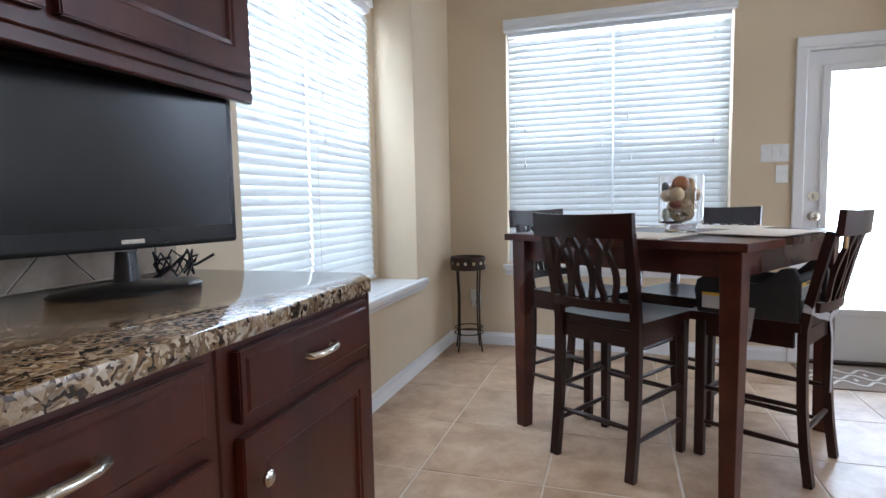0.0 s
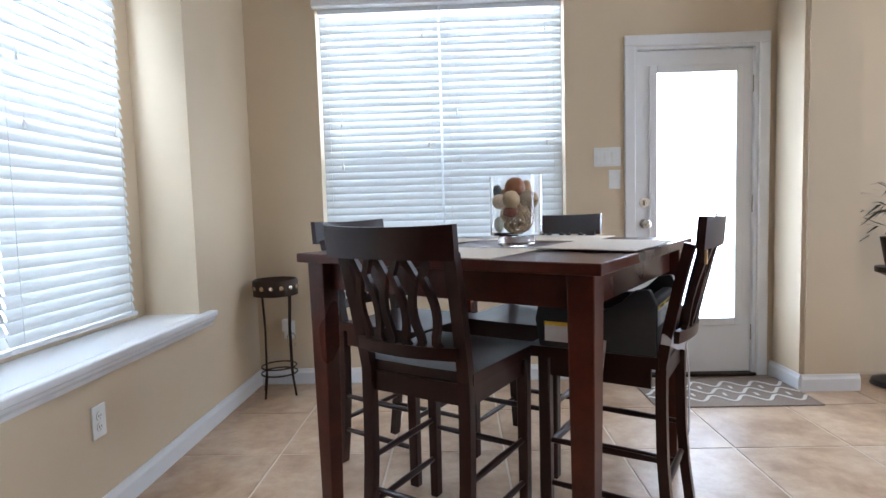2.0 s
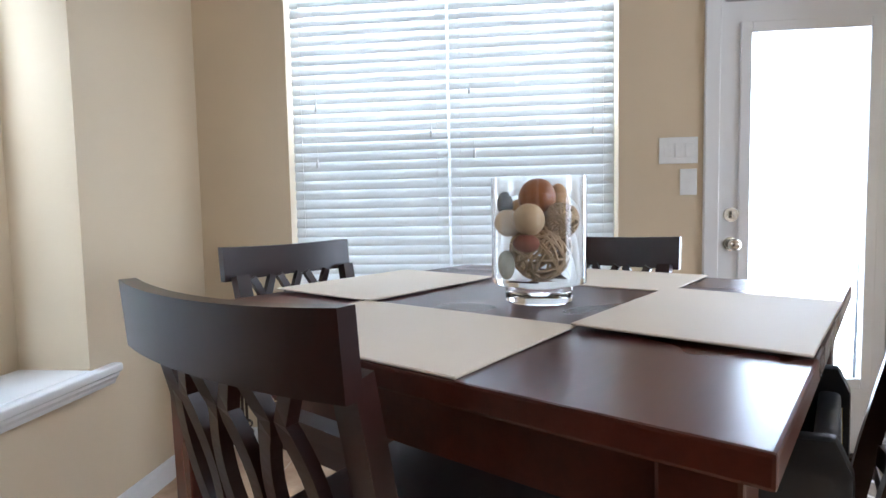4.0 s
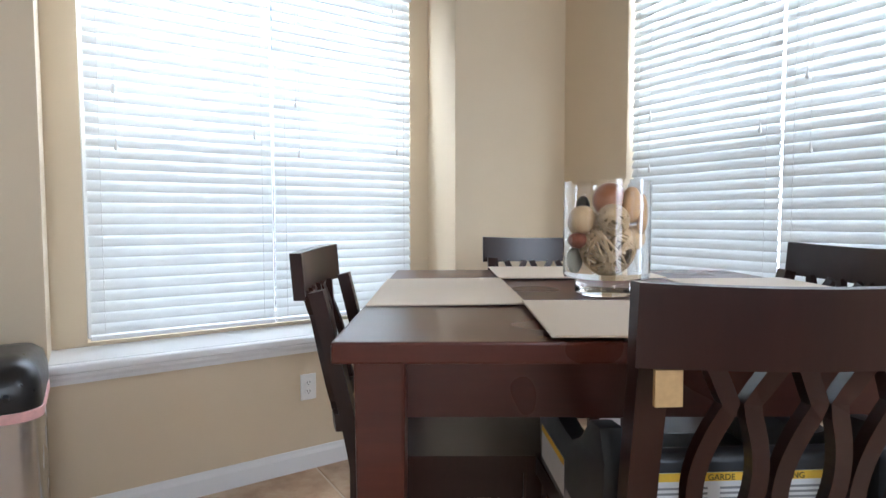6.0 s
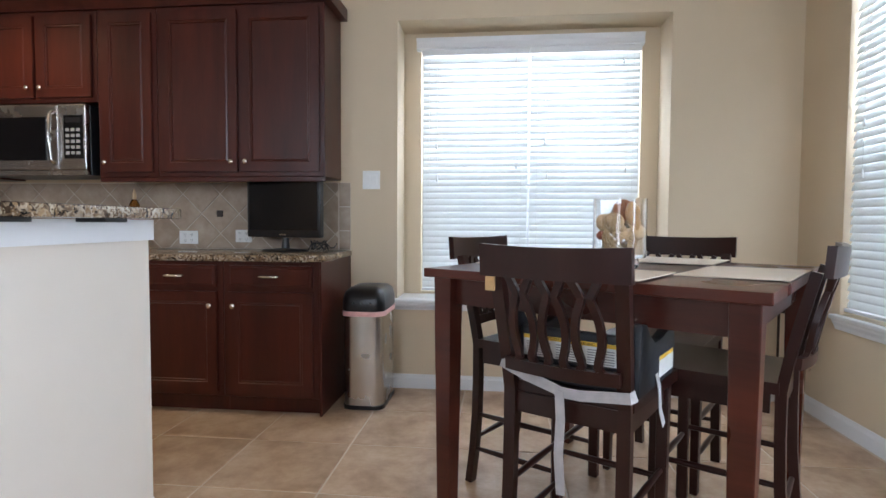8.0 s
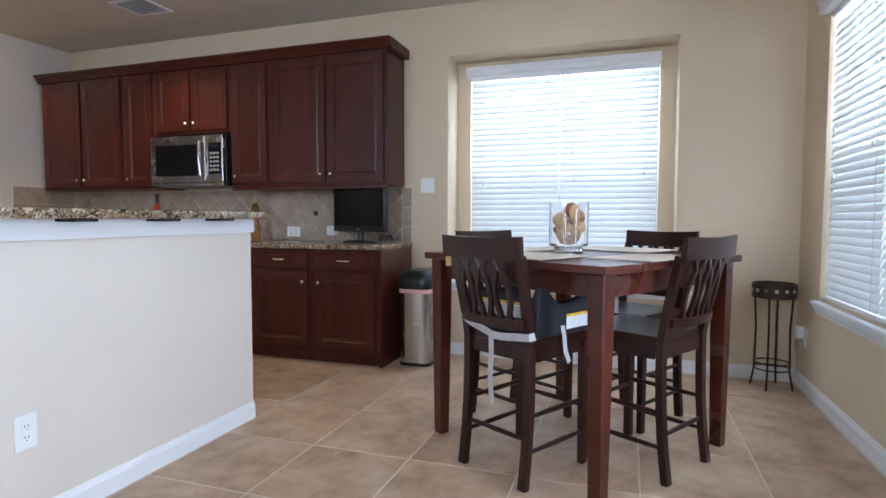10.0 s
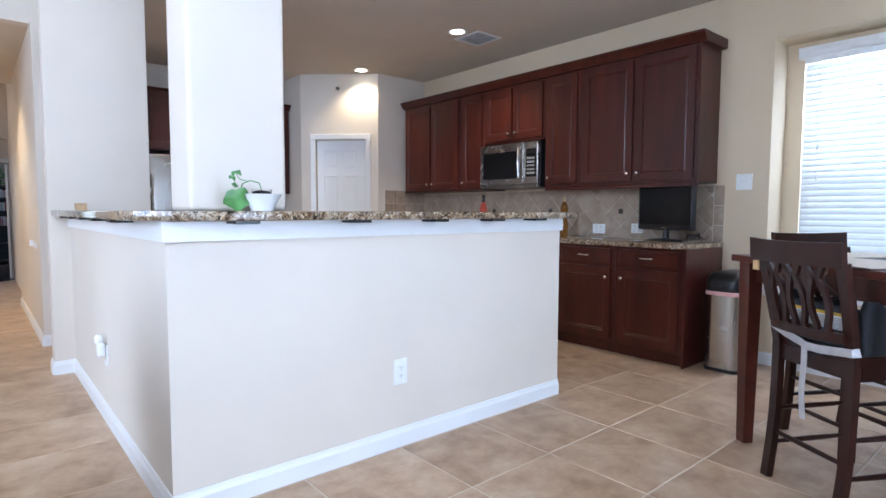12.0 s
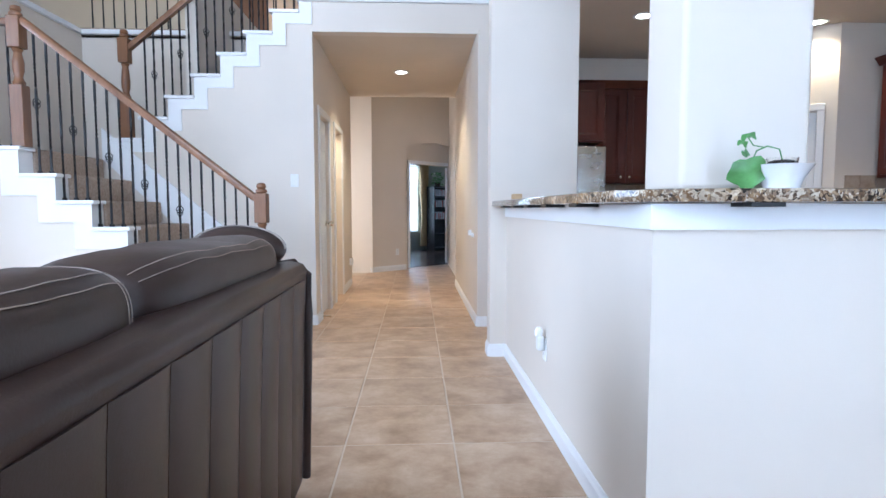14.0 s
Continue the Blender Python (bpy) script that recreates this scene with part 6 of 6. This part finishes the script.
railing("upper_hall_railing", "oak upstairs railing with black iron balusters", spots, [((5.0, -3.55, 3.96), (7.5, -3.55, 3.96))], [], (5.0, -3.565, 3.031, 7.45, -3.535, 3.05))
spots = [(3.25 + i * 0.115, HALL_Y - 0.06, 3.05, 3.95) for i in range(14)]
railing("hall_railing", "oak upstairs railing above the hall", spots, [((3.2, HALL_Y - 0.06, 3.96), (4.9, HALL_Y - 0.06, 3.96))], [], (3.2, HALL_Y - 0.075, 3.031, 4.9, HALL_Y - 0.045, 3.05))
ud = thing("upstairs_door", pose(6.0, -5.199, 3.061), "brown wooden door in the upstairs hall", "door")
part("slab", box_bm(0, 0, 0, 0.9, 0.04, 2.03, 0.004, 1), M_OAK, ud)
part("frame", box_bm(-0.07, 0, 0, -0.001, 0.05, 2.1, 0.004, 1), M_OAK, ud)
part("frame", box_bm(0.901, 0, 0, 0.97, 0.05, 2.1, 0.004, 1), M_OAK, ud)
sc = thing("wall_sconce", pose(5.75, -5.199, 3.62), "lit amber wall sconce upstairs", "lamp")
part("backplate", box_bm(-0.05, 0, -0.08, 0.05, 0.02, 0.08, 0.006, 2), M_BRONZE, sc)
part("shade", lathe_bm([(0.04, 0), (0.07, 0.12), (0.065, 0.12), (0.035, 0.004)], 20, (0, 0.09, -0.02)), glow_mat("amber_glow", (1.0, 0.62, 0.18), 6.0), sc, "glowing amber shade", 50)

# ---------------------------------------------------------------- hall and study
nl = solid("night_light", box_bm(HALL_L - 0.05, -5.03, 0.30, HALL_L - 0.002, -4.97, 0.40, 0.012, 3), M_WHITE, "white plug-in night light low in the hall", "night light", smooth=50)
th = thing("thermostat", pose(HALL_R, -2.62, 0.84), "small white box with a lever on the hall wall", "wall box")
part("box", box_bm(0, -0.05, -0.02, 0.02, 0.05, 0.02, 0.004, 2), M_WHITE, th)
part("lever", box_bm(0.0205, -0.008, -0.002, 0.05, 0.008, 0.05, 0.004, 2), M_WHITE, th)
ds = solid("door_stop", cyl_bm((HALL_L - 0.10, -2.62, 0.04), (HALL_L - 0.015, -2.62, 0.04), 0.008, n=10), M_NICKEL, "springy metal door stop at the baseboard", "door stop")
ol = plate("wall_outlet", "white outlet low on the entry wall", END @ pose(0.58, 0.0, 0.33, 0, 0, 180), 0.075, 0.117, ("outlet", 1), "outlet")
rv = thing("return_vent", END @ pose(2.05, 0.0, 2.62, 0, 0, 180), "small dark wall vent high on the entry wall", "vent")
part("frame", box_bm(-0.09, 0, -0.13, 0.09, 0.01, 0.13, 0.003, 1), M_TRIM, rv)
part("grille", box_bm(-0.06, 0.0102, -0.1, 0.06, 0.013, 0.1), M_INK, rv)

# the study behind the end wall
STUDY = [("wall_study_back", wall_bm("y", 3.4, 3.5, -1.0, 6.5, 0, 3.4, [(3.22, 3.86, 0.5, 2.25)])), ("wall_study_left", box_bm(-1.1, 0.32, 0, -1.0, 3.5, 3.4)), ("wall_study_right", box_bm(6.5, 0.32, 0, 6.6, 3.5, 3.4))]
M_STUDY = paint("grey_green_study_paint", (0.42, 0.42, 0.33), 0.6, 0.03)
for nm, bm in STUDY:
    bm.transform(END)
    structure(nm, bm, M_STUDY, "grey green study wall")
bm = box_bm(-1.0, 0.21, -0.005, 6.5, 3.4, 0.004)
bm.transform(END)
structure("floor_study", bm, M_DARKFLOOR, "dark wooden study floor")
bm = box_bm(-1.1, 0.32, 3.36, 6.6, 3.5, 3.48)
bm.transform(END)
structure("ceiling_study", bm, M_CEIL, "study ceiling")
sw = window_unit("window_4", "study window with blinds, bright with daylight", END @ pose(3.54, 3.45, 0.5, 0, 0, 180), 0.64, 1.75, 0)
blind("blind", "white slat blind on the study window", END @ pose(3.54, 3.36, 0.5, 0, 0, 180), 0.62, 1.7, [])
sl = END @ Vector((3.54, 3.485, 1.37))
st = END @ Vector((3.54, 0.0, 1.2))
window_or_fill_light("daylight_study_window", sl, st, 0.6, 1.7, 260)
bm = bmesh.new()
pts = [(3.85 + 0.30 * i / 40, 3.27 + 0.022 * math.sin(i * 1.25)) for i in range(41)]
for w in (0,):
    a = [bm.verts.new((x, y, 2.35)) for x, y in pts]
    b = [bm.verts.new((3.985 + (x - 3.985) * 0.55, y, 0.85)) for x, y in pts]
    c = [bm.verts.new((3.985 + (x - 3.985) * 0.9, y, 0.12)) for x, y in pts]
    for u, v in ((a, b), (b, c)):
        for i in range(40):
            bm.faces.new((u[i], u[i + 1], v[i + 1], v[i]))
r = bmesh.ops.extrude_face_region(bm, geom=bm.faces[:])
for v in r["geom"]:
    if isinstance(v, bmesh.types.BMVert):
        v.co.y += 0.004
bmesh.ops.recalc_face_normals(bm, faces=bm.faces[:])
bm.transform(END)
solid("curtain", bm, M_CURTAIN, "gold curtain tied beside the study window", "curtain", smooth=60)
sh = thing("bookshelf", END @ pose(4.06, 2.95, 0), "tall black bookshelf filled with books in the study", "bookshelf")
for x0, x1 in ((0, 0.025), (0.775, 0.80)):
    part("side_panel", box_bm(x0, 0, 0, x1, 0.3, 1.68, 0.002, 1), M_SHELFW, sh)
part("back_panel", box_bm(0.025, 0.285, 0.0, 0.775, 0.30, 1.66), M_SHELFW, sh)
for z in (0.05, 0.42, 0.80, 1.12, 1.40, 1.655):
    part("shelf", box_bm(0.025, 0.0, z, 0.775, 0.284, z + 0.024), M_SHELFW, sh)
for z, hh in ((0.824, 0.2), (1.144, 0.19), (1.424, 0.18)):
    x = 0.04
    while x < 0.74:
        w = random.uniform(0.015, 0.035)
        h2 = hh * random.uniform(0.75, 1.0)
        bk = solid("book", box_bm(x, 0.05, z + 0.0005, x + w - 0.001, 0.22, z + h2, 0.002, 1), random.choice([M_BOOK, M_BOOK, M_RED, M_INK, M_LABEL]), "upright book on the study shelf", "book", "", "shelf books")
        bk.matrix_world = sh.matrix_world.copy()
        x += w
pp = thing("potted_plant", END @ pose(4.30, 3.10, 1.6795), "leafy green trailing plant on top of the bookshelf", "plant")
part("pot", lathe_bm([(0.06, 0), (0.085, 0.12), (0.078, 0.12), (0.055, 0.01)], 20), M_BRONZE, pp, smooth=50)
bm = bmesh.new()
for i in range(110):
    a, rr = random.uniform(0, 6.28), random.uniform(0.03, 0.22)
    o = Vector((rr * math.cos(a), rr * math.sin(a) * 0.6, 0.12 + random.uniform(-0.1, 0.26) * (1 - rr)))
    q = Euler((random.uniform(-1, 1), random.uniform(-1, 1), random.uniform(0, 6))).to_matrix()
    vs = [bm.verts.new(o + q @ Vector(w)) for w in ((0, -0.05, 0), (0.018, 0, 0.006), (0, 0.05, 0), (-0.018, 0, 0.006))]
    bm.faces.new(vs)
part("foliage", bm, M_LEAF, pp, "small green leaves")
sd = thing("study_door", END @ pose(2.085, 0.33, 0.012, 0, 0, 40), "open white study door seen on edge", "door")
part("slab", box_bm(0, 0, 0, 0.98, 0.035, 1.9, 0.003, 1), M_TRIM, sd)
part("door_knob", cyl_bm((0.92, -0.05, 0.92), (0.92, 0.085, 0.92), 0.022, n=14), M_NICKEL, sd)
# small room behind the second hall doorway
bm = box_bm(HALL_L + 0.125, -4.66, 0, 5.895, -4.60, 2.4)
structure("wall_bath_end", bm, M_WALL, "tan wall seen through the hall doorway")

# leafy plant on a stand past the pier
pl = thing("potted_plant", pose(2.99, 4.16, 0), "dark leafy plant on a tall stand by the wall", "plant")
part("stand", lathe_bm([(0.13, 0), (0.12, 0.03), (0.03, 0.06), (0.025, 0.62), (0.12, 0.66), (0.12, 0.69)], 20), M_SHELFW, pl, smooth=40)
part("pot", lathe_bm([(0.07, 0.691), (0.10, 0.86), (0.09, 0.86), (0.065, 0.70)], 20), M_BRONZE, pl, smooth=50)
bm = bmesh.new()
for i in range(70):
    a, rr = random.uniform(0, 6.28), random.uniform(0.08, 0.26)
    z = 0.88 + random.uniform(0.0, 0.30) * (1 - rr)
    d = Vector((math.cos(a), math.sin(a), random.uniform(-0.5, 0.4)))
    o = Vector((0.3 * rr * math.cos(a), 0.3 * rr * math.sin(a), z))
    t = d.cross(Vector((0, 0, 1))).normalized() * 0.012
    e = o + d * rr
    vs = [bm.verts.new(p) for p in (o, o + d * rr * 0.5 + t + Vector((0, 0, 0.03)), e, o + d * rr * 0.5 - t + Vector((0, 0, 0.03)))]
    bm.faces.new(vs)
part("foliage", bm, plain("dark_green_leaf", (0.02, 0.035, 0.02), 0.4, 0, 0.4, 20), pl, "narrow dark leaves")

# outside
bm = box_bm(-60, YB + 0.45, -0.35, 60, 90, -0.15)
box_bm(-60, -60, -0.35, -1.6, YB + 0.45, -0.15, bm=bm)
structure("ground", bm, plain("pale_patio_concrete", (0.46, 0.44, 0.40), 0.9, 0, 0.12, 3.0), "pale concrete patio and ground outside")

# ---------------------------------------------------------------- floor tiles
TX0, TY0, TP, TG = 3.705, 0.313, 0.508, 0.0042
tile_me = None
floor_ob = bpy.data.objects["floor"]
far = bmesh.new()


def tile_bm(x0, y0, x1, y1, bm=None):
    bm = bm or bmesh.new()
    e = 0.0025
    lo = [bm.verts.new(v) for v in ((x0, y0, -0.0058), (x1, y0, -0.0058), (x1, y1, -0.0058), (x0, y1, -0.0058))]
    mid = [bm.verts.new(v) for v in ((x0, y0, -0.0015), (x1, y0, -0.0015), (x1, y1, -0.0015), (x0, y1, -0.0015))]
    up = [bm.verts.new(v) for v in ((x0 + e, y0 + e, 0), (x1 - e, y0 + e, 0), (x1 - e, y1 - e, 0), (x0 + e, y1 - e, 0))]
    for a, b in ((lo, mid), (mid, up)):
        for i in range(4):
            bm.faces.new((a[i], a[(i + 1) % 4], b[(i + 1) % 4], b[i]))
    bm.faces.new(up)
    return bm


for i in range(-10, 12):
    for j in range(-16, 9):
        x, y = TX0 + i * TP, TY0 + j * TP
        if x + TP < XC or y + TP > YB + 0.45 or (y < -6.6 and x > 4.7):
            continue
        if -0.9 < x + TP / 2 < 5.0 and -3.4 < y + TP / 2 < YB:
            if tile_me is None:
                tile_me = mesh_of("tile", tile_bm(-TP / 2 + TG, -TP / 2 + TG, TP / 2 - TG, TP / 2 - TG), M_TILE)
            ob = new("tile", tile_me)
            ob.parent = floor_ob
            ob.location = (x + TP / 2, y + TP / 2, random.uniform(-0.0006, 0.0004))
        else:
            tile_bm(x + TG, y + TG, x + TP - TG, y + TP - TG, far)
part("tiles", far, M_TILE, floor_ob, "beige ceramic floor tiles")["kind"] = "stuff"
